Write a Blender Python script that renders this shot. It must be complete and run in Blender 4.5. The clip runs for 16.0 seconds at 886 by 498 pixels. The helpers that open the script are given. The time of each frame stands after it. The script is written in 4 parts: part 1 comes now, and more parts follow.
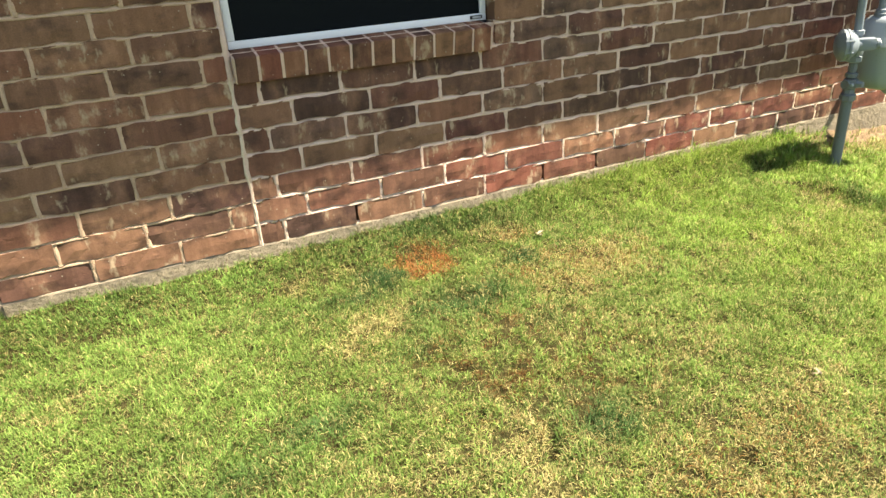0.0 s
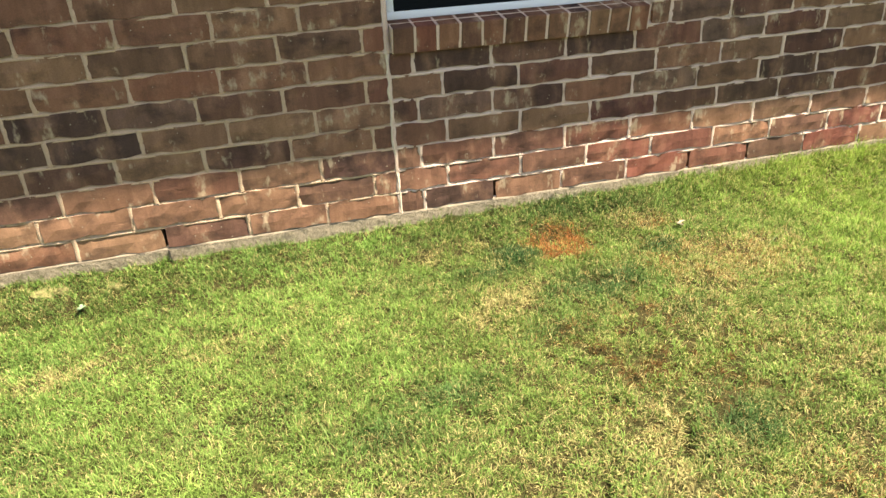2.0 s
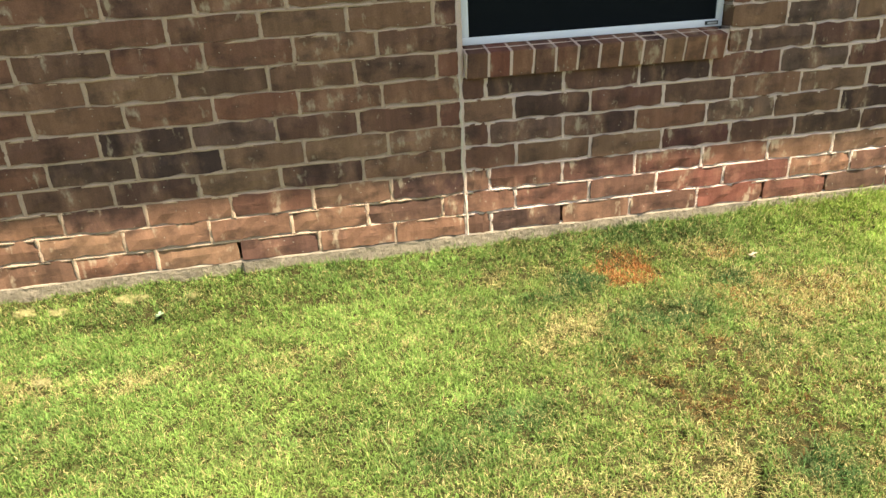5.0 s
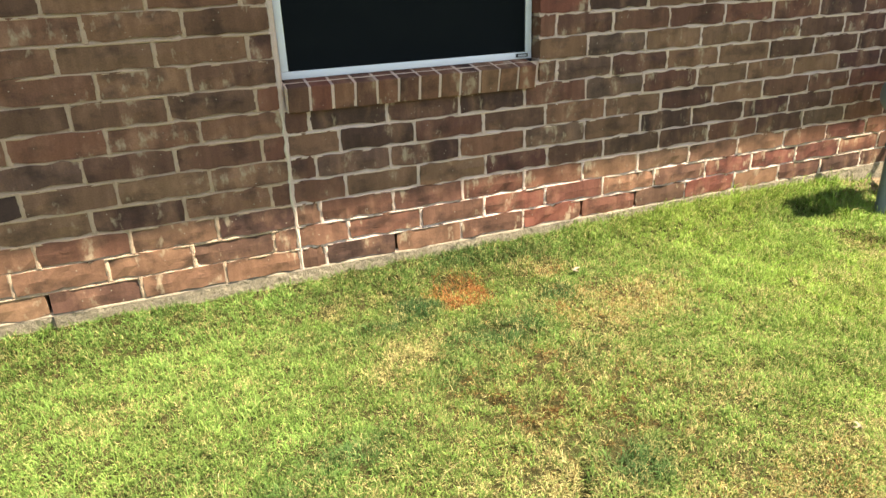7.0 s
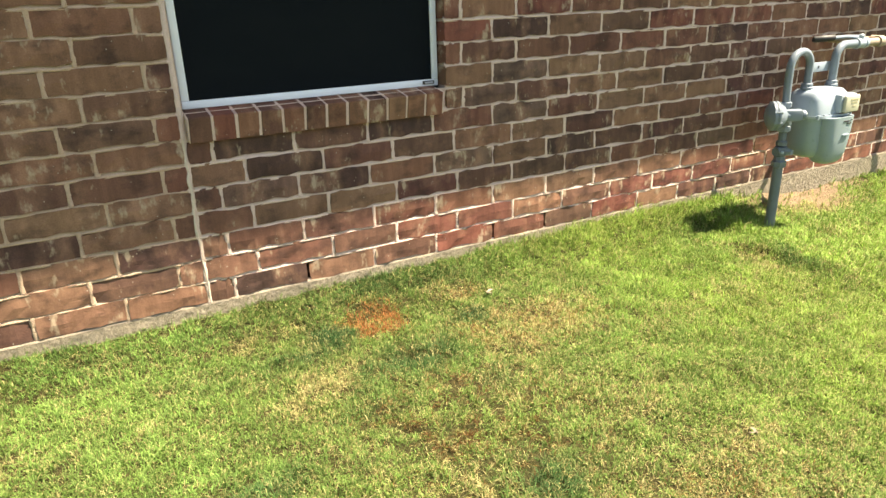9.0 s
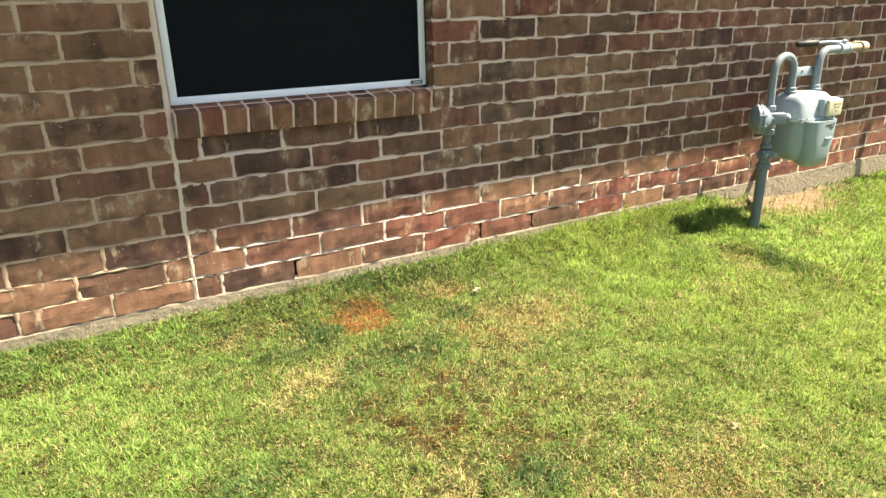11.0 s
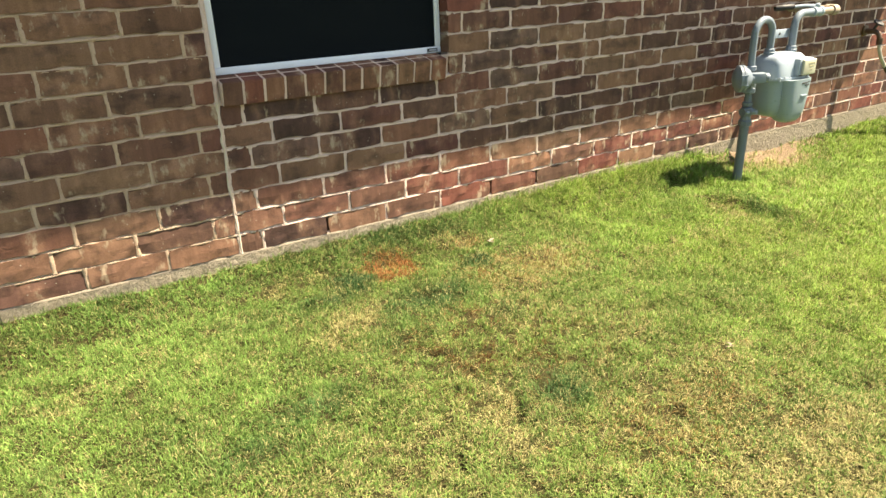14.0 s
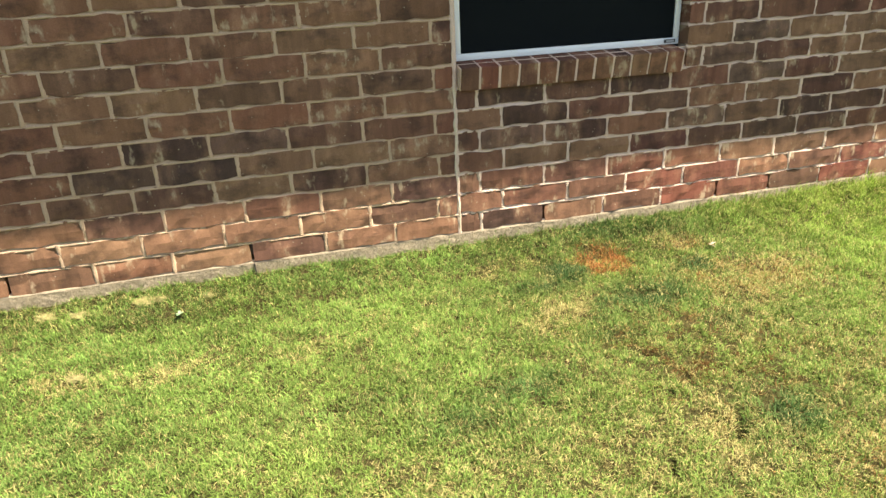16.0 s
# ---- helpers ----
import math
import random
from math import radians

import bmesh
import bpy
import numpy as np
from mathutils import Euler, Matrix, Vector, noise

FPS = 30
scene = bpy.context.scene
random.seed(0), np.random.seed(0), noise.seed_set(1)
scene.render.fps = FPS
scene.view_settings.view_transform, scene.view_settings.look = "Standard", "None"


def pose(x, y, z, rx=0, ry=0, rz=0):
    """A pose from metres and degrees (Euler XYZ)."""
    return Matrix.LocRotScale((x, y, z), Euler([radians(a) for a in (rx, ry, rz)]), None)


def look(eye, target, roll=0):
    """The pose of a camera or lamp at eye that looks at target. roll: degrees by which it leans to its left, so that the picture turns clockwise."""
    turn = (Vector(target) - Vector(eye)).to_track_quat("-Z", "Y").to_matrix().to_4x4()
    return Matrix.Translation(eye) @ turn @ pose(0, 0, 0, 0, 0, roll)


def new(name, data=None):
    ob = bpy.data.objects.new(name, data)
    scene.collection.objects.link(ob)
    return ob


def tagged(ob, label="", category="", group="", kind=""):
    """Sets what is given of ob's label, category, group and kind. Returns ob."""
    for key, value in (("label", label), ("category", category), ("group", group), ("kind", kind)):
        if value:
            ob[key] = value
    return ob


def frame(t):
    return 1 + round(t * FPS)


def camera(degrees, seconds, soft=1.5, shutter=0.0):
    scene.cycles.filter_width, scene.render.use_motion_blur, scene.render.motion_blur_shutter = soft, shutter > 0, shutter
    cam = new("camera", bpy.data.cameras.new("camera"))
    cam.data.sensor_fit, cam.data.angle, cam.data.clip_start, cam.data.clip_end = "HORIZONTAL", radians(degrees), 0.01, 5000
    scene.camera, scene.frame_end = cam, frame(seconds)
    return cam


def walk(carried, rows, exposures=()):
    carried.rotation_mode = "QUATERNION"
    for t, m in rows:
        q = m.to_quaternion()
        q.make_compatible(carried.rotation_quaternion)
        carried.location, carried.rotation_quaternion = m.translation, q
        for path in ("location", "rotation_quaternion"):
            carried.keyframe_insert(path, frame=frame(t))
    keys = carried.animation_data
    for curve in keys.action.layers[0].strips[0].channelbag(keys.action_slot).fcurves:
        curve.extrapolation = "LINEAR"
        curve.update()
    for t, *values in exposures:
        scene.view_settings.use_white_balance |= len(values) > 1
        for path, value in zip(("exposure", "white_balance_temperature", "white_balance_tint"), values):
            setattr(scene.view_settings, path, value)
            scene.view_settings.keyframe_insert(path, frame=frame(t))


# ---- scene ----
cam = camera(66.8, 16.0)
PATH = [
    (0, (-0.284, -2.08, 0.853), (0.458, -0.415, 0.03), -4.0),
    (0.5, (-0.304, -2.071, 0.856), (0.368, -0.379, 0.028), -4.0),
    (1, (-0.325, -2.068, 0.861), (0.266, -0.343, 0.038), -4.0),
    (1.5, (-0.346, -2.065, 0.855), (0.165, -0.321, 0.019), -3.9),
    (2, (-0.371, -2.06, 0.853), (0.061, -0.307, -0.007), -3.5),
    (2.5, (-0.393, -2.061, 0.85), (-0.021, -0.3, -0.024), -3.3),
    (3, (-0.406, -2.06, 0.854), (-0.09, -0.284, -0.009), -2.5),
    (5.5, (-0.407, -2.062, 0.875), (-0.125, -0.247, 0.083), -3.4),
    (6, (-0.372, -2.064, 0.873), (0.04, -0.27, 0.092), -3.0),
    (6.5, (-0.336, -2.08, 0.879), (0.223, -0.316, 0.12), -3.0),
    (7, (-0.313, -2.088, 0.88), (0.364, -0.36, 0.134), -2.4),
    (7.5, (-0.295, -2.096, 0.883), (0.492, -0.407, 0.157), -1.4),
    (8, (-0.294, -2.103, 0.878), (0.534, -0.429, 0.162), -1.2),
    (8.5, (-0.286, -2.106, 0.884), (0.566, -0.439, 0.18), -2.0),
    (9, (-0.274, -2.102, 0.895), (0.615, -0.451, 0.199), -1.9),
    (9.2, (-0.27, -2.104, 0.894), (0.643, -0.458, 0.216), -2.1),
    (11.3, (-0.273, -2.129, 0.871), (0.647, -0.489, 0.191), -1.1),
    (11.5, (-0.273, -2.128, 0.877), (0.663, -0.502, 0.183), -0.6),
    (12, (-0.282, -2.13, 0.873), (0.648, -0.499, 0.185), -1.0),
    (12.5, (-0.315, -2.133, 0.86), (0.571, -0.503, 0.114), -2.0),
    (13, (-0.431, -2.167, 0.867), (0.447, -0.551, 0.082), -2.0),
    (13.5, (-0.525, -2.221, 0.885), (0.4, -0.646, 0.069), -1.8),
    (14, (-0.531, -2.253, 0.895), (0.427, -0.67, 0.135), -2.2),
    (14.5, (-0.555, -2.255, 0.886), (0.339, -0.631, 0.135), -1.6),
    (15, (-0.583, -2.249, 0.889), (0.133, -0.555, 0.105), -2.8),
    (15.5, (-0.613, -2.24, 0.889), (-0.035, -0.488, 0.118), -2.9),
    (16, (-0.642, -2.231, 0.891), (-0.181, -0.438, 0.133), -2.8),
]
EXPOSURES = [(0, 2.20, 7650, 7), (3, 2.15, 7650, 7), (5.5, 2.18, 7650, 7), (7, 2.30, 7650, 7), (9, 2.26, 7650, 7), (12, 2.26, 7650, 7), (14, 2.12, 7650, 7), (16, 2.16, 7650, 7)]
walk(cam, [(t, look(eye, target, roll)) for t, eye, target, roll in PATH], EXPOSURES)

# ---------------------------------------------------------------- light
SUN = Vector((0.52, -0.24, 1.0)).normalized()
world = bpy.data.worlds.new("sky")
scene.world = world
world.use_nodes = True
wn = world.node_tree.nodes
sky = wn.new("ShaderNodeTexSky")
sky.sky_type, sky.sun_disc = "NISHITA", False
sky.sun_elevation = math.asin(SUN.z)
sky.sun_rotation = math.atan2(SUN.x, SUN.y)
sky.air_density, sky.dust_density = 1.0, 1.2
wn["Background"].inputs["Strength"].default_value = 0.066
world.node_tree.links.new(sky.outputs[0], wn["Background"].inputs["Color"])
lamp = bpy.data.lights.new("sun", "SUN")
lamp.energy, lamp.angle, lamp.color = 5.0, radians(0.53), (1.0, 0.93, 0.82)
sun = new("sun", lamp)
sun.matrix_world = look(SUN * 30, (0, 0, 0))

# ---------------------------------------------------------------- helpers
C = 0.0756                      # one brick course with its joint
JOINT = 0.0105
rnd = random.Random(7)
rng = np.random.default_rng(11)


def mesh_of(name, bm, material=None, smooth=False):
    bmesh.ops.recalc_face_normals(bm, faces=bm.faces[:])
    me = bpy.data.meshes.new(name)
    bm.to_mesh(me)
    bm.free()
    if material:
        me.materials.append(material)
    if smooth:
        me.shade_smooth()
        me.set_sharp_from_angle(angle=radians(38))
    return me


def part(name, bm, material, parent, label="", smooth=True):
    """One mesh object under a thing or part."""
    ob = new(name, mesh_of(name, bm, material, smooth))
    ob.parent = parent
    return tagged(ob, label)


def thing(name, bm, material, label, category, group="", kind="", smooth=True):
    return tagged(new(name, mesh_of(name, bm, material, smooth)), label, category, group, kind)


def box(bm, lo, hi, bevel=0.0, seg=2):
    c = [(a + b) / 2 for a, b in zip(lo, hi)]
    s = [b - a for a, b in zip(lo, hi)]
    made = bmesh.ops.create_cube(bm, size=1, matrix=Matrix.Translation(c) @ Matrix.Diagonal((*s, 1)))
    if bevel:
        edges = {e for v in made["verts"] for e in v.link_edges}
        bmesh.ops.bevel(bm, geom=list(edges), offset=bevel, segments=seg, affect="EDGES", profile=0.5)
    return bm


def tube(bm, pts, radii, n=14, caps=True):
    """A round pipe along points, with a radius at each."""
    pts = [Vector(p) for p in pts]
    if not isinstance(radii, (list, tuple)):
        radii = [radii] * len(pts)
    side, rings = None, []
    for i, p in enumerate(pts):
        d = (pts[min(i + 1, len(pts) - 1)] - pts[max(i - 1, 0)]).normalized()
        if side is None:
            side = d.orthogonal().normalized()
        side = (side - d * side.dot(d)).normalized()
        up = d.cross(side)
        rings.append([bm.verts.new(p + radii[i] * (math.cos(a) * side + math.sin(a) * up)) for a in (2 * math.pi * k / n for k in range(n))])
    for a, b in zip(rings, rings[1:]):
        for k in range(n):
            bm.faces.new((a[k], a[(k + 1) % n], b[(k + 1) % n], b[k]))
    if caps:
        bm.faces.new(rings[0][::-1])
        bm.faces.new(rings[-1])
    return bm


def lathe(bm, profile, m, n=28):
    """A turned shape: (radius, height) pairs about the z axis of m."""
    rings = [[bm.verts.new(m @ Vector((r * math.cos(2 * math.pi * k / n), r * math.sin(2 * math.pi * k / n), h))) for k in range(n)] for r, h in profile]
    for a, b in zip(rings, rings[1:]):
        for k in range(n):
            bm.faces.new((a[k], a[(k + 1) % n], b[(k + 1) % n], b[k]))
    bm.faces.new(rings[0][::-1])
    bm.faces.new(rings[-1])
    return bm


def arc(centre, a, b, start, end, n=10):
    """Points on an arc in the plane of a and b, in degrees."""
    c, a, b = Vector(centre), Vector(a), Vector(b)
    return [c + a * math.cos(radians(t)) + b * math.sin(radians(t)) for t in np.linspace(start, end, n)]


def lattice(x, y, scale, seed):
    """Smooth value noise from 0 to 1 at the places x, y."""
    g = np.random.default_rng(seed).random((97, 97))
    u, v = np.asarray(x) / scale + 311.3, np.asarray(y) / scale + 177.7
    i, j = np.floor(u).astype(int), np.floor(v).astype(int)
    fu, fv = u - i, v - j
    fu, fv = fu * fu * (3 - 2 * fu), fv * fv * (3 - 2 * fv)
    i0, i1, j0, j1 = i % 97, (i + 1) % 97, j % 97, (j + 1) % 97
    return (g[i0, j0] * (1 - fu) + g[i1, j0] * fu) * (1 - fv) + (g[i0, j1] * (1 - fu) + g[i1, j1] * fu) * fv


def spot(x, y, cx, cy, rx, ry, turn=0.0):
    """A soft oval, 1 in its middle."""
    ca, sa = math.cos(radians(turn)), math.sin(radians(turn))
    dx, dy = np.asarray(x) - cx, np.asarray(y) - cy
    u, v = (dx * ca + dy * sa) / rx, (-dx * sa + dy * ca) / ry
    return np.exp(-(u * u + v * v))


# ---------------------------------------------------------------- materials
class Nodes:
    def __init__(self, name, rough=0.8, metal=0.0, spec=0.5):
        self.mat = bpy.data.materials.new(name)
        self.mat.use_nodes = True
        self.n, self.l = self.mat.node_tree.nodes, self.mat.node_tree.links
        self.b = self.n["Principled BSDF"]
        self.b.inputs["Roughness"].default_value = rough
        self.b.inputs["Metallic"].default_value = metal
        self.b.inputs["Specular IOR Level"].default_value = spec
        self.tc = self.n.new("ShaderNodeTexCoord")

    def add(self, kind, **inputs):
        node = self.n.new(kind)
        for k, v in inputs.items():
            self.put(node, k.replace("_", " "), v)
        return node

    def put(self, node, key, v):
        if isinstance(v, bpy.types.NodeSocket):
            self.l.new(v, node.inputs[key])
        else:
            node.inputs[key].default_value = v

    def coords(self, scale=(1, 1, 1), kind="Object", shift=None):
        m = self.add("ShaderNodeMapping", Vector=self.tc.outputs[kind])
        m.inputs["Scale"].default_value = scale
        if shift is not None:
            self.l.new(shift, m.inputs["Location"])
        return m.outputs[0]

    def noise(self, vec, scale, detail=4, rough=0.55):
        return self.add("ShaderNodeTexNoise", Vector=vec, Scale=scale, Detail=detail, Roughness=rough).outputs["Fac"]

    def ramp(self, fac, stops, interp="LINEAR"):
        r = self.add("ShaderNodeValToRGB", Fac=fac)
        r.color_ramp.interpolation = interp
        e = r.color_ramp.elements
        while len(e) < len(stops):
            e.new(0.5)
        for el, (p, c) in zip(e, stops):
            el.position = p
            el.color = (*c, 1) if isinstance(c, tuple) else (c, c, c, 1)
        return r.outputs["Color"]

    def mix(self, fac, a, b, blend="MIX"):
        m = self.n.new("ShaderNodeMix")
        m.data_type, m.blend_type = "RGBA", blend
        for key, v in ((0, fac), (6, a), (7, b)):
            if isinstance(v, bpy.types.NodeSocket):
                self.l.new(v, m.inputs[key])
            else:
                m.inputs[key].default_value = (*v, 1) if isinstance(v, tuple) else v
        return m.outputs[2]

    def colour(self, v):
        self.put(self.b, "Base Color", v if isinstance(v, bpy.types.NodeSocket) else (*v, 1))

    def bump(self, height, strength, distance):
        b = self.add("ShaderNodeBump", Height=height, Strength=strength, Distance=distance)
        self.l.new(b.outputs[0], self.b.inputs["Normal"])


def brick_material(name, islands, tan=0.0, clay=(0.225, 0.130, 0.074)):
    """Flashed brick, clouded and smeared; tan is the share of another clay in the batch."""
    m = Nodes(name, 0.92, spec=0.10)
    if islands:
        pick = m.add("ShaderNodeNewGeometry").outputs["Random Per Island"]
    else:
        pick = m.add("ShaderNodeObjectInfo").outputs["Random"]
    off = m.add("ShaderNodeCombineXYZ", X=m.add("ShaderNodeMath", ).outputs[0])
    mul = off.inputs["X"].links[0].from_node
    mul.operation = "MULTIPLY"
    m.l.new(pick, mul.inputs[0])
    mul.inputs[1].default_value = 37.0
    m.l.new(mul.outputs[0], off.inputs["Z"])
    here = m.coords((1, 1, 1), shift=off.outputs[0])
    base = m.ramp(pick, [(0.0, (0.199, 0.073, 0.054)), (0.11, (0.137, 0.067, 0.048)), (0.20, (0.075, 0.044, 0.037)), (0.29, (0.212, 0.115, 0.073)), (0.38, (0.171, 0.061, 0.048)),
                         (0.47, (0.083, 0.048, 0.042)), (0.56, (0.184, 0.079, 0.054)), (0.66, (0.228, 0.126, 0.080)), (0.75, (0.141, 0.053, 0.043)), (0.86, (0.103, 0.054, 0.043)), (0.93, (0.190, 0.098, 0.064)), (1.0, (0.161, 0.062, 0.048))])
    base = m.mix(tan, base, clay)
    cloud = m.noise(m.coords((11, 6, 7), shift=off.outputs[0]), 1.0, 4, 0.55)
    c = m.mix(m.ramp(cloud, [(0.50, 0.0), (0.66, 0.46)]), base, (0.330, 0.182, 0.118))
    burn = m.noise(m.coords((8, 6, 12), shift=off.outputs[0]), 1.3, 4, 0.55)
    c = m.mix(m.ramp(burn, [(0.50, 0.0), (0.66, 0.58)]), c, (0.034, 0.024, 0.021))
    band = m.noise(m.coords((30, 4, 3.5), shift=off.outputs[0]), 1.0, 3, 0.55)
    c = m.mix(0.42, c, m.ramp(band, [(0.34, 0.66), (0.66, 1.38)]), "MULTIPLY")
    grit = m.noise(here, 260, 3, 0.7)
    c = m.mix(0.35, c, m.ramp(grit, [(0.3, 0.45), (0.7, 1.35)]), "MULTIPLY")
    smear = m.noise(m.coords((17, 8, 9), shift=off.outputs[0]), 1.0, 4, 0.62)
    c = m.mix(m.ramp(smear, [(0.590, 0.0), (0.670, 0.70)]), c, (0.41, 0.32, 0.225))
    fleck = m.add("ShaderNodeTexVoronoi", Vector=here, Scale=34.0).outputs["Distance"]
    c = m.mix(m.ramp(fleck, [(0.04, 0.75), (0.075, 0.0)]), c, (0.42, 0.36, 0.29))
    m.colour(c)
    dents = m.ramp(m.noise(m.coords((14, 6, 34), shift=off.outputs[0]), 1.0, 3, 0.55), [(0.22, 0.0), (0.36, 0.80), (0.60, 0.90), (0.80, 1.0)])
    h = m.mix(0.34, dents, m.noise(here, 75, 4, 0.62))
    m.bump(h, 0.55, 0.0042)
    return m.mat


BRICK = brick_material("fired brick", False)
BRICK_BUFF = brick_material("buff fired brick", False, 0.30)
BRICK_TINTS = {"charcoal": brick_material("charcoal brick", False, 0.62, (0.060, 0.040, 0.034)), "tan": brick_material("tan brick", False, 0.62, (0.215, 0.126, 0.079)),
               "red": brick_material("red brown brick", False, 0.58, (0.132, 0.069, 0.050)), "olive": brick_material("olive grey brick", False, 0.72, (0.136, 0.091, 0.070))}
BRICK_FAR = brick_material("fired brick courses", True)


def mortar_material(name="mortar", a=(0.56, 0.412, 0.345), b=(0.68, 0.518, 0.440)):
    m = Nodes(name, 0.96, spec=0.08)
    c = m.mix(m.noise(m.coords(), 9, 5), a, b)
    c = m.mix(0.5, c, m.ramp(m.noise(m.coords(), 420, 2, 0.7), [(0.3, 0.6), (0.7, 1.2)]), "MULTIPLY")
    m.colour(c)
    m.bump(m.noise(m.coords(), 190, 4, 0.7), 0.8, 0.004)
    return m.mat


MORTAR = mortar_material()
MORTAR_BROWN = mortar_material("brown stained mortar", (0.41, 0.282, 0.200), (0.55, 0.395, 0.290))
CAULK = mortar_material("joint sealant", (0.56, 0.46, 0.37), (0.66, 0.55, 0.45))


def concrete_material():
    m = Nodes("slab concrete", 0.92, spec=0.2)
    c = m.mix(m.noise(m.coords(), 6, 6), (0.22, 0.182, 0.135), (0.35, 0.295, 0.225))
    c = m.mix(0.6, c, m.ramp(m.noise(m.coords(), 130, 4, 0.7), [(0.3, 0.6), (0.7, 1.25)]), "MULTIPLY")
    soil = m.add("ShaderNodeTexVoronoi", Vector=m.coords(), Scale=34.0).outputs["Distance"]
    c = m.mix(m.ramp(soil, [(0.10, 0.5), (0.22, 0.0)]), c, (0.16, 0.12, 0.09))
    m.colour(c)
    m.bump(m.noise(m.coords(), 60, 6, 0.75), 1.0, 0.016)
    return m.mat


CONCRETE = concrete_material()


def painted(name, a, b, rough=0.45, grain=60, wear=None, metal=0.0, relief=0.15):
    m = Nodes(name, rough, metal)
    c = m.mix(m.noise(m.coords(), 7, 5), a, b)
    if wear:
        c = m.mix(m.ramp(m.noise(m.coords(), grain, 6, 0.7), [(0.60, 0.0), (0.70, 0.85)]), c, wear)
    m.colour(c)
    r = m.ramp(m.noise(m.coords(), 25, 4), [(0.3, rough * 0.8), (0.7, min(1.0, rough * 1.25))])
    m.l.new(r, m.b.inputs["Roughness"])
    m.bump(m.noise(m.coords(), grain * 4, 4, 0.6), relief, 0.002)
    return m.mat


WHITE = painted("white aluminium", (0.70, 0.72, 0.78), (0.78, 0.80, 0.85), 0.38)
BRONZE = painted("dark sash", (0.050, 0.045, 0.055), (0.075, 0.068, 0.080), 0.5)
PIPE_GREY = painted("grey pipe paint", (0.135, 0.165, 0.198), (0.185, 0.218, 0.252), 0.42, 60, (0.10, 0.115, 0.12))
# the grey pipe paint, darkened to hold the meter body's shade on the riser
PIPE_SHADED = painted("shaded pipe paint", (0.085, 0.105, 0.120), (0.125, 0.148, 0.165), 0.5, 50, (0.06, 0.06, 0.06))
CASE_TOP = painted("silver grey meter case", (0.25, 0.295, 0.345), (0.33, 0.38, 0.43), 0.38, 50, (0.22, 0.25, 0.27))
CASE_LOW = painted("grey green meter case", (0.190, 0.240, 0.262), (0.240, 0.295, 0.318), 0.42, 40, (0.16, 0.21, 0.205))
TAN_PIPE = painted("weathered tan pipe", (0.25, 0.185, 0.130), (0.34, 0.265, 0.200), 0.6, 40, (0.20, 0.12, 0.075))
YELLOWED = painted("yellowed index cover", (0.40, 0.38, 0.28), (0.47, 0.45, 0.345), 0.4, 70, (0.40, 0.35, 0.22))
BLACK = painted("black rubber", (0.020, 0.018, 0.018), (0.032, 0.028, 0.026), 0.6)
BRASS = painted("tarnished brass", (0.085, 0.052, 0.034), (0.140, 0.085, 0.055), 0.5, 60, (0.12, 0.07, 0.05), 0.6)
HOSE_PALE = painted("pale vinyl hose", (0.34, 0.31, 0.26), (0.42, 0.39, 0.33), 0.5)
PLAIN_TRIM = painted("painted trim", (0.55, 0.50, 0.43), (0.62, 0.57, 0.49), 0.6)
SHINGLE = painted("roof shingle", (0.09, 0.085, 0.08), (0.14, 0.13, 0.12), 0.95, 90)


def screen_material():
    m = Nodes("solar screen cloth", 0.9, spec=0.06)
    grid = m.coords((620, 620, 620))
    w = m.add("ShaderNodeTexChecker", Vector=grid, Scale=1.0).outputs["Fac"]
    c = m.mix(w, (0.0046, 0.0062, 0.0078), (0.0080, 0.0102, 0.0122))
    c = m.mix(m.ramp(m.noise(m.coords((1, 1, 3)), 5, 4), [(0.45, 0.0), (0.8, 0.5)]), c, (0.009, 0.011, 0.012))
    m.colour(c)
    m.bump(w, 0.25, 0.0005)
    return m.mat


SCREEN = screen_material()


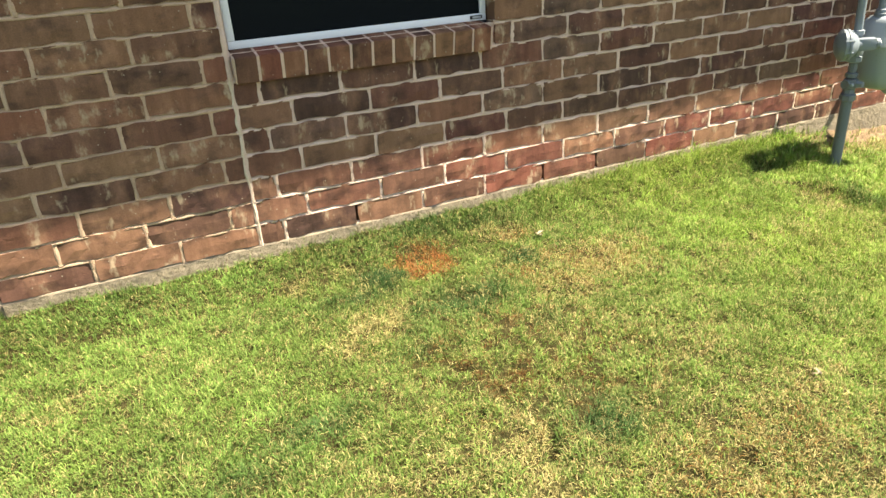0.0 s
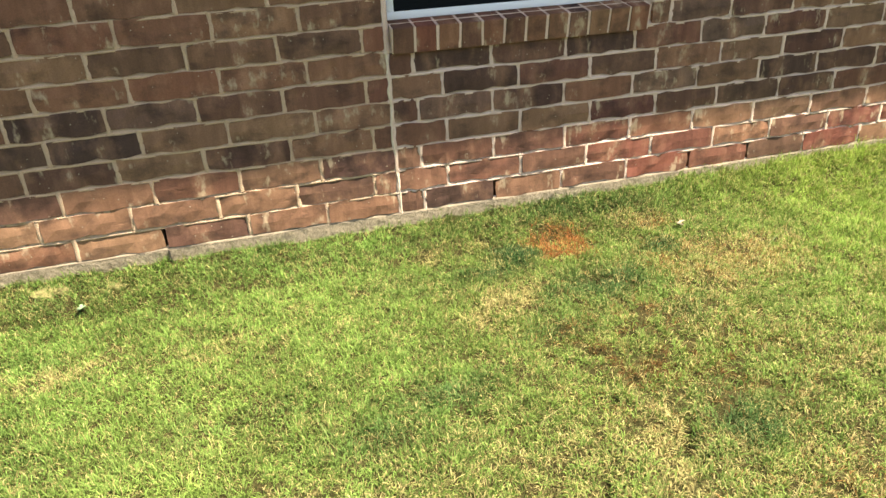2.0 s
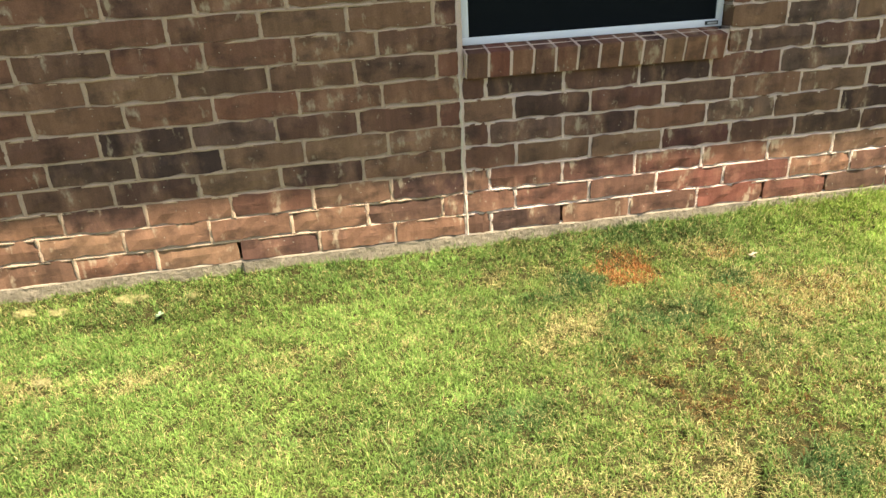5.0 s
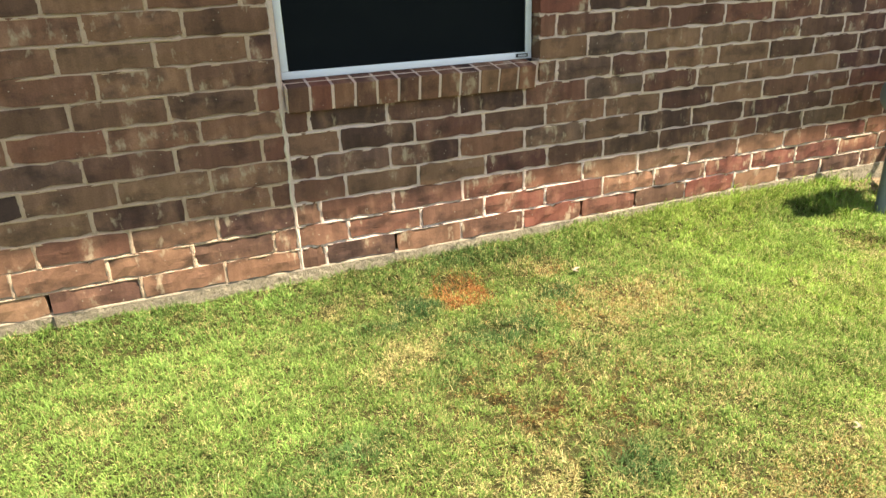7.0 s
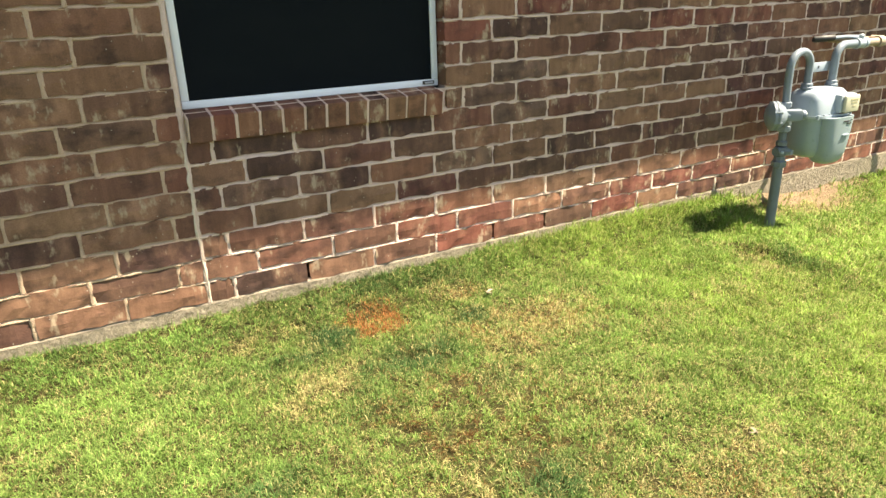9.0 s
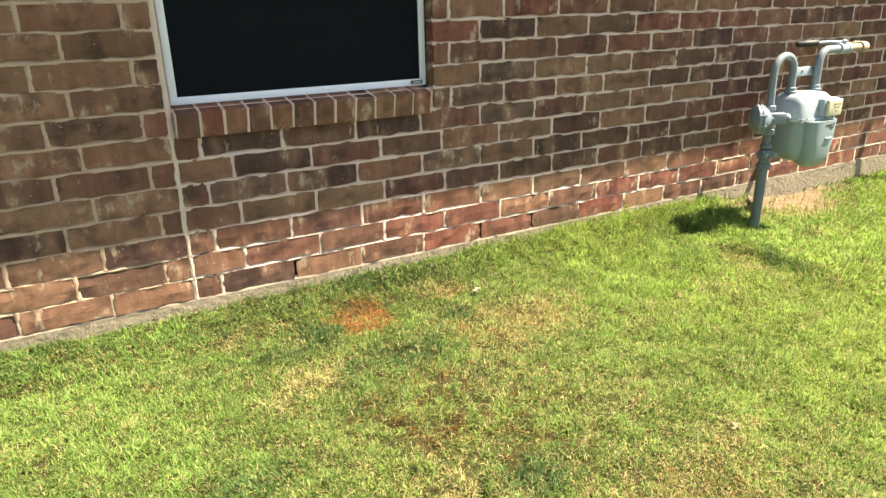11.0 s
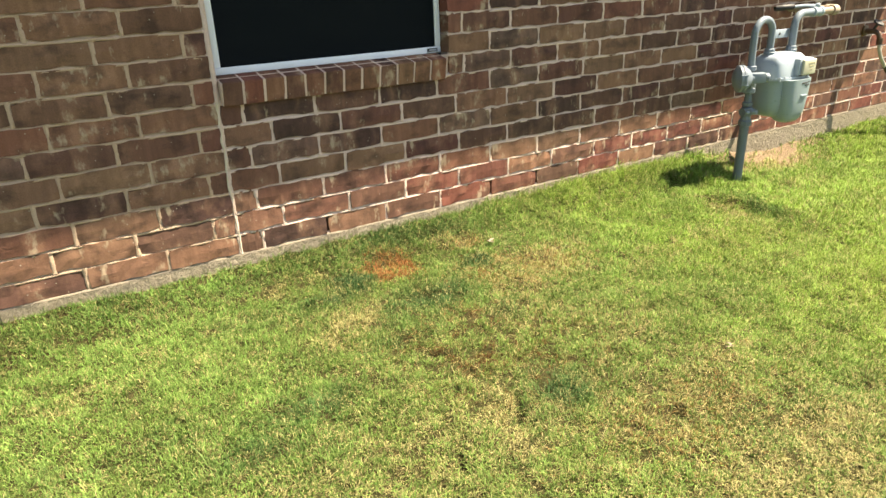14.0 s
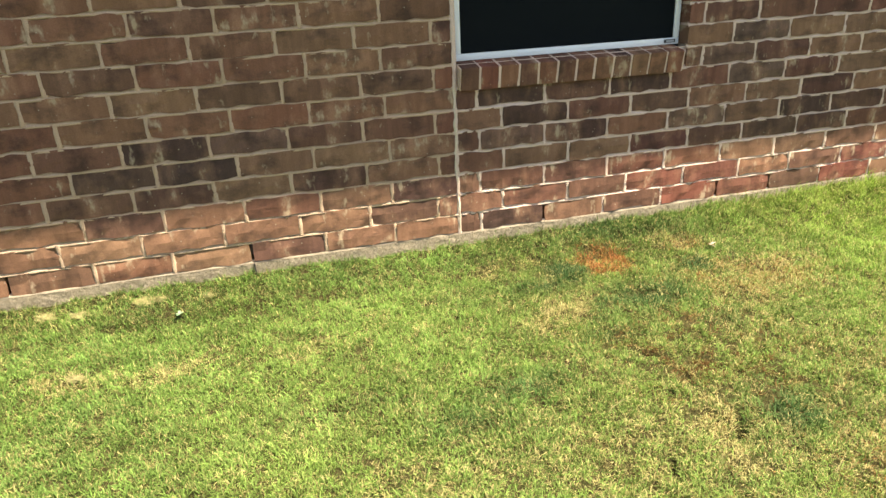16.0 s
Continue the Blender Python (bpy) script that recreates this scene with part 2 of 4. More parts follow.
def soil_material():
    m = Nodes("soil and thatch", 1.0, spec=0.1)
    a = m.noise(m.coords(), 3.0, 6)
    c = m.mix(m.ramp(a, [(0.35, 0.0), (0.65, 1.0)]), (0.046, 0.038, 0.015), (0.036, 0.042, 0.013))
    b = m.noise(m.coords(), 85, 5, 0.7)
    c = m.mix(m.ramp(b, [(0.46, 0.0), (0.66, 0.9)]), c, (0.105, 0.090, 0.036))
    c = m.mix(m.ramp(m.noise(m.coords(), 210, 4, 0.7), [(0.36, 0.65), (0.50, 0.0)]), c, (0.040, 0.028, 0.016))
    bare = m.n.new("ShaderNodeMapping")
    m.l.new(m.tc.outputs["Object"], bare.inputs["Vector"])
    bare.inputs["Location"].default_value, bare.inputs["Scale"].default_value = (-2.95 / 0.70, 0.02 / 0.16, 0), (1 / 0.70, 1 / 0.16, 0)
    oval = m.add("ShaderNodeTexGradient", Vector=bare.outputs[0])
    oval.gradient_type = "SPHERICAL"
    c = m.mix(m.ramp(oval.outputs["Fac"], [(0.02, 0.0), (0.3, 0.9)]), c, (0.25, 0.175, 0.115))
    # away from the wall the turf closes over the soil
    near = m.n.new("ShaderNodeMapping")
    m.l.new(m.tc.outputs["Object"], near.inputs["Vector"])
    near.inputs["Location"].default_value, near.inputs["Scale"].default_value = (-1.0 / 4.2, 0.2 / 2.6, 0), (1 / 4.2, 1 / 2.6, 0)
    open_lawn = m.add("ShaderNodeTexGradient", Vector=near.outputs[0])
    open_lawn.gradient_type = "SPHERICAL"
    turf = m.mix(m.ramp(m.noise(m.coords(), 14, 6, 0.7), [(0.35, 0.0), (0.65, 1.0)]), (0.046, 0.070, 0.017), (0.088, 0.108, 0.030))
    c = m.mix(m.ramp(open_lawn.outputs["Fac"], [(0.12, 0.85), (0.40, 0.0)]), c, turf)
    m.colour(c)
    m.bump(m.noise(m.coords(), 120, 5, 0.7), 1.0, 0.02)
    return m.mat


SOIL = soil_material()


def blade_material(name):
    """Leaf colour comes from the blades themselves; a little light passes through them."""
    m = Nodes(name, 0.62, spec=0.15)
    tint = m.add("ShaderNodeAttribute")
    tint.attribute_name = "leaf"
    pick = m.add("ShaderNodeNewGeometry").outputs["Random Per Island"]
    c = m.mix(1.0, tint.outputs["Color"], m.ramp(pick, [(0.0, 0.66), (1.0, 1.36)]), "MULTIPLY")
    m.colour(c)
    t = m.add("ShaderNodeBsdfTranslucent", Color=c)
    both = m.add("ShaderNodeMixShader", Fac=0.20)
    m.l.new(m.b.outputs[0], both.inputs[1])
    m.l.new(t.outputs[0], both.inputs[2])
    m.l.new(both.outputs[0], m.n["Material Output"].inputs["Surface"])
    return m.mat


BLADE = blade_material("grass blades")
STRAW = painted("dry straw", (0.205, 0.185, 0.075), (0.285, 0.255, 0.112), 0.9, 120, (0.23, 0.205, 0.09))
PALE_LEAF = painted("bleached leaf", (0.19, 0.155, 0.105), (0.27, 0.23, 0.165), 0.8, 90)
WEED = painted("blue green weed", (0.12, 0.20, 0.11), (0.17, 0.25, 0.15), 0.6)


# ---------------------------------------------------------------- ground
HOLES = ((0.611, -1.282, 0.020), (0.753, -1.305, 0.018), (0.603, -0.944, 0.022), (0.655, -0.838, 0.016), (0.344, -0.749, 0.020), (0.387, -0.878, 0.020), (0.387, -1.094, 0.024), (0.149, -1.177, 0.024), (0.47, -0.80, 0.013), (0.538, -0.451, 0.018), (0.499, -0.429, 0.015), (0.45, -0.10, 0.018), (-0.15, -0.762, 0.017), (-0.12, -0.757, 0.013), (0.30, -0.93, 0.012), (0.522, -0.616, 0.015), (-0.573, -0.732, 0.014))
CRACKS = [((0.418, -1.04), (0.375, -1.12)), ((0.17, -1.13), (0.155, -1.20)), ((0.33, -0.745), (0.36, -0.765))]


def near_line(x, y, a, b):
    a, b = np.array(a), np.array(b)
    d = b - a
    t = np.clip(((x - a[0]) * d[0] + (y - a[1]) * d[1]) / (d @ d), 0, 1)
    return np.hypot(x - a[0] - t * d[0], y - a[1] - t * d[1])


def ground_z(x, y):
    """The lawn's soil: falls away from the house, with hollows, small cracks and the edge of an old trench."""
    x, y = np.asarray(x, float), np.asarray(y, float)
    z = -0.032 - 0.004 * np.clip(-x - 0.1, 0, 1.5) - 0.070 * np.clip((x - 2.2) / 0.8, 0, 1) ** 1.2 * np.clip(1.2 + y / 1.2, 0.4, 1)
    z = z - 0.074 * np.clip(-y, 0, 3.0) - 0.074 * np.clip(-y / 0.16, 0, 1) ** 0.8
    z = z + 0.018 * (lattice(x, y, 0.33, 3) - 0.5) + 0.014 * (lattice(x, y, 0.09, 4) - 0.5) + 0.009 * (lattice(x, y, 0.042, 5) - 0.5)
    for a, b in CRACKS:
        z = z - 0.022 * np.exp(-(near_line(x, y, a, b) / 0.012) ** 2)
    for hx, hy, hr in HOLES:
        z = z - 0.020 * spot(x, y, hx, hy, hr, hr)
    ledge = 2.11 + 0.05 * np.sin(7 * y)
    step = 1 / (1 + np.exp(-np.clip((x - ledge) / 0.012, -50, 50))) * np.exp(-np.clip(x - ledge, 0, 9) / 0.35) * np.clip((-y - 0.26) / 0.1, 0, 1) * np.clip((0.85 + y) / 0.1, 0, 1)
    return z + 0.030 * step


def axis(fine_lo, fine_hi, step, lo, hi):
    a = list(np.arange(fine_lo, fine_hi, step))
    s, v = step, fine_hi
    while v < hi:
        a.append(v)
        s *= 1.35
        v += s
    s, v, b = step, fine_lo, []
    while v > lo:
        s *= 1.35
        v -= s
        b.append(v)
    return np.array(b[::-1] + a)


def grid_mesh(name, xs, ys, zs, material):
    nx, ny = len(xs), len(ys)
    gx, gy = np.meshgrid(xs, ys, indexing="ij")
    v = np.stack([gx, gy, zs(gx, gy)], -1).reshape(-1, 3)
    i = np.arange(nx * ny).reshape(nx, ny)
    f = np.stack([i[:-1, :-1], i[1:, :-1], i[1:, 1:], i[:-1, 1:]], -1).reshape(-1, 4)
    me = bpy.data.meshes.new(name)
    me.from_pydata(v.tolist(), [], f.tolist())
    me.materials.append(material)
    me.shade_smooth()
    return me


GX, GY = axis(-2.0, 4.6, 0.016, -900, 900), axis(-2.3, 0.06, 0.016, -900, 900)
ground = tagged(new("ground", grid_mesh("ground", GX, GY, ground_z, SOIL)), "brown soil with dry thatch under a thin lawn", "ground", kind="structure")

# ---------------------------------------------------------------- foundation and wall core
WIN = (0.004, 0.893, 0.612, 2.06)       # the window's opening: x, x, z, z
X0, X1, TOP = -5.0, 7.6, 2.56
DEEP = 0.20


def slab_front(x, z):
    return -0.0035 - 0.004 * (lattice(x, z, 0.08, 21) - 0.5) - 0.0022 * (lattice(x, z, 0.017, 22) - 0.5) - 0.0016 * (lattice(x, z, 0.008, 23) - 0.5)


def sheet(name, xs, zs, depth, material, keep=None):
    """An uneven upright sheet."""
    nx, nz = len(xs), len(zs)
    gx, gz = np.meshgrid(xs, zs, indexing="ij")
    v = np.stack([gx, depth(gx, gz), gz], -1).reshape(-1, 3)
    i = np.arange(nx * nz).reshape(nx, nz)
    f = np.stack([i[:-1, :-1], i[1:, :-1], i[1:, 1:], i[:-1, 1:]], -1).reshape(-1, 4)
    if keep is not None:
        cx, cz = (gx[:-1, :-1] + gx[1:, 1:]) / 2, (gz[:-1, :-1] + gz[1:, 1:]) / 2
        f = f[keep(cx, cz).reshape(-1)]
    me = bpy.data.meshes.new(name)
    me.from_pydata(v.tolist(), [], f.tolist())
    me.materials.append(material)
    me.shade_smooth()
    return me


bm = bmesh.new()
box(bm, (X0, 0.03, -0.6), (X1, DEEP, -0.003))
foundation = thing("foundation", bm, CONCRETE, "rough grey concrete slab edge under the brick wall", "foundation", kind="structure", smooth=False)
face = new("slab_face", sheet("slab_face", np.arange(-2.4, 5.0, 0.006), np.append(np.arange(-0.24, -0.004, 0.006), -0.002), slab_front, CONCRETE))
face.parent = foundation

bm = bmesh.new()
for lo, hi in (((X0, 0.09, 0), (WIN[0] - 0.004, DEEP, TOP)), ((WIN[1] + 0.004, 0.09, 0), (X1, DEEP, TOP)),
               ((WIN[0] - 0.004, 0.09, 0), (WIN[1] + 0.004, DEEP, WIN[2] - 0.03)), ((WIN[0] - 0.004, 0.09, WIN[3]), (WIN[1] + 0.004, DEEP, TOP))):
    box(bm, lo, hi)
box(bm, (WIN[0] - 0.05, 0.012, WIN[2] - 0.03), (WIN[0] - 0.006, 0.089, WIN[3]))
box(bm, (WIN[1] + 0.006, 0.012, WIN[2] - 0.03), (WIN[1] + 0.05, 0.089, WIN[3]))
wall = thing("wall_north", bm, MORTAR, "brown brick wall with pale recessed mortar joints", "wall", kind="structure", smooth=False)

WEEPS = (-1.492, -0.741, 0.333, 1.090, 1.338, 2.354)


def mortar_back(x, z):
    d = 0.012 + 0 * x
    for w in WEEPS:
        d = np.where((np.abs(x - w) < 0.0085) & (z < C - 0.008), 0.086, d)
    return d


mx = np.arange(-2.4, 5.0, 0.05)
for w in WEEPS:
    mx = np.concatenate([mx[np.abs(mx - w) > 0.012], [w - 0.0100, w - 0.0080, w + 0.0080, w + 0.0100]])
mx.sort()
mz = np.concatenate([k * C + np.array([0.0, 0.030, 0.066]) for k in range(15)])
back = new("mortar", sheet("mortar", mx, mz, mortar_back, MORTAR,
                           lambda x, z: ~((x > WIN[0]) & (x < WIN[1]) & (z > WIN[2] - 0.012))))
back.parent = wall
bm = bmesh.new()
for lo, hi in (((X0, 0.007, 0), (-2.4, 0.085, 1.13)), ((5.0, 0.007, 0), (X1, 0.085, 1.13)), ((X0, 0.007, 1.13), (WIN[0], 0.085, TOP)),
               ((WIN[1], 0.007, 1.13), (X1, 0.085, TOP)), ((WIN[0], 0.007, WIN[3] + 0.004), (WIN[1], 0.085, TOP))):
    box(bm, lo, hi)
part("upper_mortar", bm, MORTAR, wall, smooth=False)

# mortar squeezed out along the foot of the wall
bm = bmesh.new()
xs = np.arange(-2.2, 4.6, 0.007)
lump = lattice(xs, xs * 0, 0.030, 41) * 0.6 + lattice(xs, xs * 0, 0.012, 42) * 0.4
strong = np.clip(lattice(xs, xs * 0, 0.22, 43) * 1.9 - 0.25, 0.15, 1)
rows = []
for x, a, s in zip(xs, lump, strong):
    out, drop = 0.003 + 0.009 * a * a * s, 0.003 + 0.011 * a * a * s
    rows.append([bm.verts.new((x, 0.012, 0.005)), bm.verts.new((x, 0.004 - out * 0.8, 0.002)), bm.verts.new((x, 0.003 - out, -drop * 0.5)), bm.verts.new((x, 0.010, -drop))])
for a, b in zip(rows, rows[1:]):
    for k in range(3):
        bm.faces.new((a[k], a[k + 1], b[k + 1], b[k]))
part("mortar_smear", bm, mortar_material("pale mortar smear", (0.25, 0.205, 0.155), (0.33, 0.28, 0.215)), foundation, "pale mortar droppings")

bm = bmesh.new()
tube(bm, [(-0.741, -0.006, -0.001), (-0.7395, -0.0075, -0.03), (-0.7375, -0.007, -0.06), (-0.736, -0.008, -0.10)], 0.0022, 6)
part("slab_crack", bm, BLACK, foundation, "thin dark crack")

# sealant bead in the movement joint beside the window
bm = bmesh.new()
zs = np.linspace(0.0, 0.530, 60)
wob = (lattice(zs, zs * 0, 0.026, 51) - 0.5) * 0.010 + (lattice(zs, zs * 0, 0.11, 52) - 0.5) * 0.010
fat = 0.0030 + 0.0034 * lattice(zs, zs * 0, 0.025, 53)
tube(bm, [(w, 0.0035, z) for w, z in zip(wob, zs)], [float(v) for v in fat], 8)
part("sealant_bead", bm, CAULK, wall, "wavy cream sealant bead in the vertical joint")

# ---------------------------------------------------------------- eave
EAVE_Z, EAVE_Y, EAVE_X = 2.44, -0.520, 4.98
bm = bmesh.new()
box(bm, (X0, EAVE_Y, EAVE_Z), (EAVE_X, 0.10, EAVE_Z + 0.02))
thing("soffit", bm, PLAIN_TRIM, "painted flat soffit under the eave", "soffit", kind="structure", smooth=False)
bm = bmesh.new()
box(bm, (X0, EAVE_Y - 0.02, EAVE_Z - 0.002), (EAVE_X, EAVE_Y - 0.001, EAVE_Z + 0.16), 0.003)
thing("fascia", bm, PLAIN_TRIM, "painted fascia board along the eave", "fascia", kind="structure", smooth=False)
bm = bmesh.new()
vs = [bm.verts.new(p) for x in (X0, EAVE_X) for p in ((x, EAVE_Y - 0.049, EAVE_Z + 0.161), (x, 3.6, EAVE_Z + 2.2), (x, 3.6, EAVE_Z + 2.12), (x, EAVE_Y - 0.049, EAVE_Z + 0.13))]
for a in ((0, 1, 5, 4), (1, 2, 6, 5), (2, 3, 7, 6), (3, 0, 4, 7), (0, 3, 2, 1), (4, 5, 6, 7)):
    bm.faces.new([vs[k] for k in a])
for x in (X0, EAVE_X):
    vs += [bm.verts.new(p) for p in ((x, 3.601, EAVE_Z + 2.2), (x, 7.65, EAVE_Z + 0.161), (x, 7.65, EAVE_Z + 0.13), (x, 3.601, EAVE_Z + 2.12))]
for a in ((0, 1, 5, 4), (1, 2, 6, 5), (2, 3, 7, 6), (3, 0, 4, 7), (0, 3, 2, 1), (4, 5, 6, 7)):
    bm.faces.new([vs[8 + k] for k in a])
thing("roof", bm, SHINGLE, "dark shingle roof slope over the wall", "roof", kind="structure", smooth=False)

# ---------------------------------------------------------------- window
window = tagged(new("window_1"), "white framed window covered by a black solar screen", "window", kind="structure")
window.location = (0, 0, 0)
FX0, FX1, FZ0, FZ1, FY = 0.018, 0.886, 0.6105, 2.045, 0.048
frame_w = 0.023


def rail(name, lo, hi, label=""):
    b = bmesh.new()
    box(b, lo, hi, 0.0022)
    return part(name, b, WHITE, window, label)


rail("bottom_rail", (FX0, FY, FZ0), (FX1, FY + 0.016, FZ0 + frame_w), "white aluminium screen rail")
rail("top_rail", (FX0, FY, FZ1 - frame_w), (FX1, FY + 0.016, FZ1))
rail("side_rail", (FX0, FY, FZ0 + frame_w + 0.0005), (FX0 + frame_w, FY + 0.016, FZ1 - frame_w - 0.0005))
rail("side_rail", (FX1 - frame_w, FY, FZ0 + frame_w + 0.0005), (FX1, FY + 0.016, FZ1 - frame_w - 0.0005))
bm = bmesh.new()
box(bm, (FX0 + frame_w - 0.002, FY + 0.006, FZ0 + frame_w - 0.002), (FX1 - frame_w + 0.002, FY + 0.009, FZ1 - frame_w + 0.002))
part("screen", bm, SCREEN, window, "taut black solar screen cloth", smooth=False)
bm = bmesh.new()
for lo, hi in (((WIN[0], FY + 0.012, WIN[2] - 0.012), (FX0 - 0.0005, 0.12, WIN[3])), ((FX1 + 0.0005, FY + 0.012, WIN[2] - 0.012), (WIN[1], 0.12, WIN[3])),
               ((FX0, FY + 0.018, FZ0 - 0.012), (FX1, 0.12, FZ0 - 0.0005)), ((FX0, FY + 0.018, FZ1 + 0.0005), (FX1, 0.12, WIN[3]))):
    box(bm, lo, hi)
part("sash_frame", bm, BRONZE, window, "dark recessed sash frame", smooth=False)
bm = bmesh.new()
box(bm, (FX0, 0.10, FZ0), (FX1, 0.106, FZ1))
pane = part("pane", bm, painted("dark glass", (0.010, 0.012, 0.014), (0.012, 0.014, 0.016), 0.06), window, "dark glass behind the screen", smooth=False)
bm = bmesh.new()
box(bm, (FX1 - 0.062, FY - 0.0035, FZ0 + 0.0065), (FX1 - 0.0165, FY - 0.0003, FZ0 + 0.0185), 0.001)
latch = part("latch", bm, BLACK, window, "small dark spring latch")
bm = bmesh.new()
box(bm, (FX1 - 0.055, FY - 0.006, FZ0 + 0.009), (FX1 - 0.022, FY - 0.0036, FZ0 + 0.0155), 0.001)
part("pull_tab", bm, painted("grey tab", (0.35, 0.35, 0.37), (0.42, 0.42, 0.44), 0.4), latch)

# ---------------------------------------------------------------- gas meter
meter = tagged(new("gas_meter"), "grey green gas meter on a riser pipe beside the wall", "gas meter")
PX, PY = 2.412, -0.262
meter.location = (PX, PY, float(ground_z(PX, PY)))
meter_back = meter.matrix_basis.inverted()


def mpart(name, b, material, label="", parent=None, smooth=True):
    b.transform(meter_back)
    return part(name, b, material, parent or meter, label, smooth)


b = tube(bmesh.new(), [(PX - 0.004, PY, -0.22), (PX - 0.002, PY, 0.03), (PX, PY, 0.17)], 0.0215, 18)
mpart("riser_pipe", b, PIPE_SHADED, "painted grey steel riser pipe")
b = lathe(bmesh.new(), [(0.020, 0), (0.031, 0.004), (0.031, 0.026), (0.024, 0.032), (0.022, 0.050)], pose(PX, PY, 0.155), 8)
mpart("union_nut", b, PIPE_SHADED)
b = lathe(bmesh.new(), [(0.018, 0), (0.026, 0.006), (0.028, 0.020), (0.026, 0.040), (0.018, 0.046)], pose(PX, PY, 0.203), 16)
tube(b, [(PX - 0.033, PY, 0.226), (PX + 0.033, PY, 0.226)], 0.019, 14)
stop = mpart("stop_valve", b, PIPE_SHADED, "grey plug valve")
b = tube(bmesh.new(), [(PX + 0.010, PY - 0.020, 0.226), (PX + 0.014, PY - 0.046, 0.226)], [0.018, 0.013], 6)
mpart("valve_key", b, PIPE_GREY, "", stop)
b = lathe(bmesh.new(), [(0.017, 0), (0.024, 0.004), (0.024, 0.020), (0.017, 0.024), (0.017, 0.075)], pose(PX, PY, 0.249), 8)
mpart("nipple", b, PIPE_SHADED)
# regulator: a flat drum whose axis points out of the wall and a little along it
RC = Vector((PX - 0.070, PY + 0.006, 0.386))
AXIS = Vector((0.80, -0.60, 0.03)).normalized()
turn = AXIS.to_track_quat("Z", "Y").to_matrix().to_4x4()
RM = Matrix.Translation(RC) @ turn
b = lathe(bmesh.new(), [(0.022, -0.034), (0.042, -0.027), (0.056, -0.016), (0.062, -0.011), (0.062, -0.001), (0.059, 0.000), (0.059, 0.003), (0.062, 0.004),
                        (0.062, 0.012), (0.054, 0.022), (0.038, 0.040), (0.026, 0.047), (0.022, 0.062)], RM, 32)
regulator = mpart("regulator", b, PIPE_GREY, "round grey pressure regulator")
for k in range(8):
    a = 2 * math.pi * (k + 0.5) / 8
    b = lathe(bmesh.new(), [(0.0055, -0.014), (0.0055, 0.018), (0.003, 0.020)], RM @ Matrix.Translation((0.0585 * math.cos(a), 0.0585 * math.sin(a), 0)), 6)
    mpart("bolt", b, PIPE_GREY, "", regulator)
V1 = RC + AXIS * 0.126
b = box(bmesh.new(), (-0.021, -0.024, 0.040), (0.021, 0.024, 0.112), 0.007)
lathe(b, [(0.017, 0.110), (0.021, 0.113), (0.021, 0.124), (0.015, 0.126)], Matrix.Identity(4), 12)
b.transform(RM)
mpart("vent", b, PIPE_GREY, "grey vent outlet", regulator)
b = tube(bmesh.new(), [V1, V1 + AXIS * 0.003], 0.0125, 12)
mpart("vent_screen", b, painted("pale cap", (0.62, 0.64, 0.66), (0.72, 0.74, 0.76), 0.4), "", regulator)
b = lathe(bmesh.new(), [(0.022, 0), (0.028, 0.004), (0.028, 0.022), (0.021, 0.028)], pose(PX, PY, 0.312), 8)
box(b, (PX - 0.022, PY - 0.022, 0.335), (PX + 0.022, PY + 0.022, 0.405), 0.008)
mpart("regulator_body", b, PIPE_GREY)
b = lathe(bmesh.new(), [(0.018, 0), (0.024, 0.003), (0.024, 0.020), (0.018, 0.023)], pose(PX - 0.008, PY, 0.418), 8)
mpart("collar", b, PIPE_GREY)
AX0, AX1, AZ = PX - 0.014, PX + 0.116, 0.578
mid, rad = (AX0 + AX1) / 2, (AX1 - AX0) / 2
b = tube(bmesh.new(), [(PX - 0.006, PY, 0.40), (AX0, PY, 0.50)] + arc((mid, PY, AZ), (rad, 0, 0), (0, 0, rad), 180, 0, 14) + [(AX1, PY, 0.49)], 0.0162, 16)
mpart("arch_pipe", b, PIPE_GREY, "grey pipe bent into an arch")
BX, BY = PX + 0.190, PY - 0.012           # middle of the meter body


def shell(b, rows, n=40, power=3.2):
    """Stacked rounded rectangles: (z, half width, half depth, shift in y)."""
    rings = []
    for z, w, d, s in rows:
        ring = []
        for k in range(n):
            a = 2 * math.pi * k / n
            ca, sa = math.cos(a), math.sin(a)
            ring.append(b.verts.new((BX + w * math.copysign(abs(ca) ** (2 / power), ca), BY + s + d * math.copysign(abs(sa) ** (2 / power), sa), z)))
        rings.append(ring)
    for p, q in zip(rings, rings[1:]):
        for k in range(n):
            b.faces.new((p[k], p[(k + 1) % n], q[(k + 1) % n], q[k]))
    b.faces.new(rings[0][::-1])
    b.faces.new(rings[-1])
    return b


HW, HD = 0.125, 0.086
b = shell(bmesh.new(), [(0.380, HW, HD, 0), (0.390, HW, HD, 0), (0.442, HW * 0.96, HD * 0.93, 0), (0.466, HW * 0.89, HD * 0.84, 0), (0.480, HW * 0.76, HD * 0.70, 0), (0.485, HW * 0.5, HD * 0.45, 0)], 40, 5.0)
top = mpart("upper_case", b, CASE_TOP, "silver grey cast upper case")
b = shell(bmesh.new(), [(0.369, HW * 1.05, HD * 1.08, 0), (0.380, HW * 1.05, HD * 1.08, 0)], 40, 4.2)
mpart("seam_flange", b, CASE_TOP)
b = shell(bmesh.new(), [(0.186, HW * 0.42, HD * 0.45, 0), (0.190, HW * 0.58, HD * 0.6, 0), (0.202, HW * 0.72, HD * 0.74, 0), (0.228, HW * 0.83, HD * 0.86, 0), (0.270, HW * 0.90, HD * 0.93, 0), (0.368, HW * 0.95, HD * 0.96, 0)], 40, 3.6)
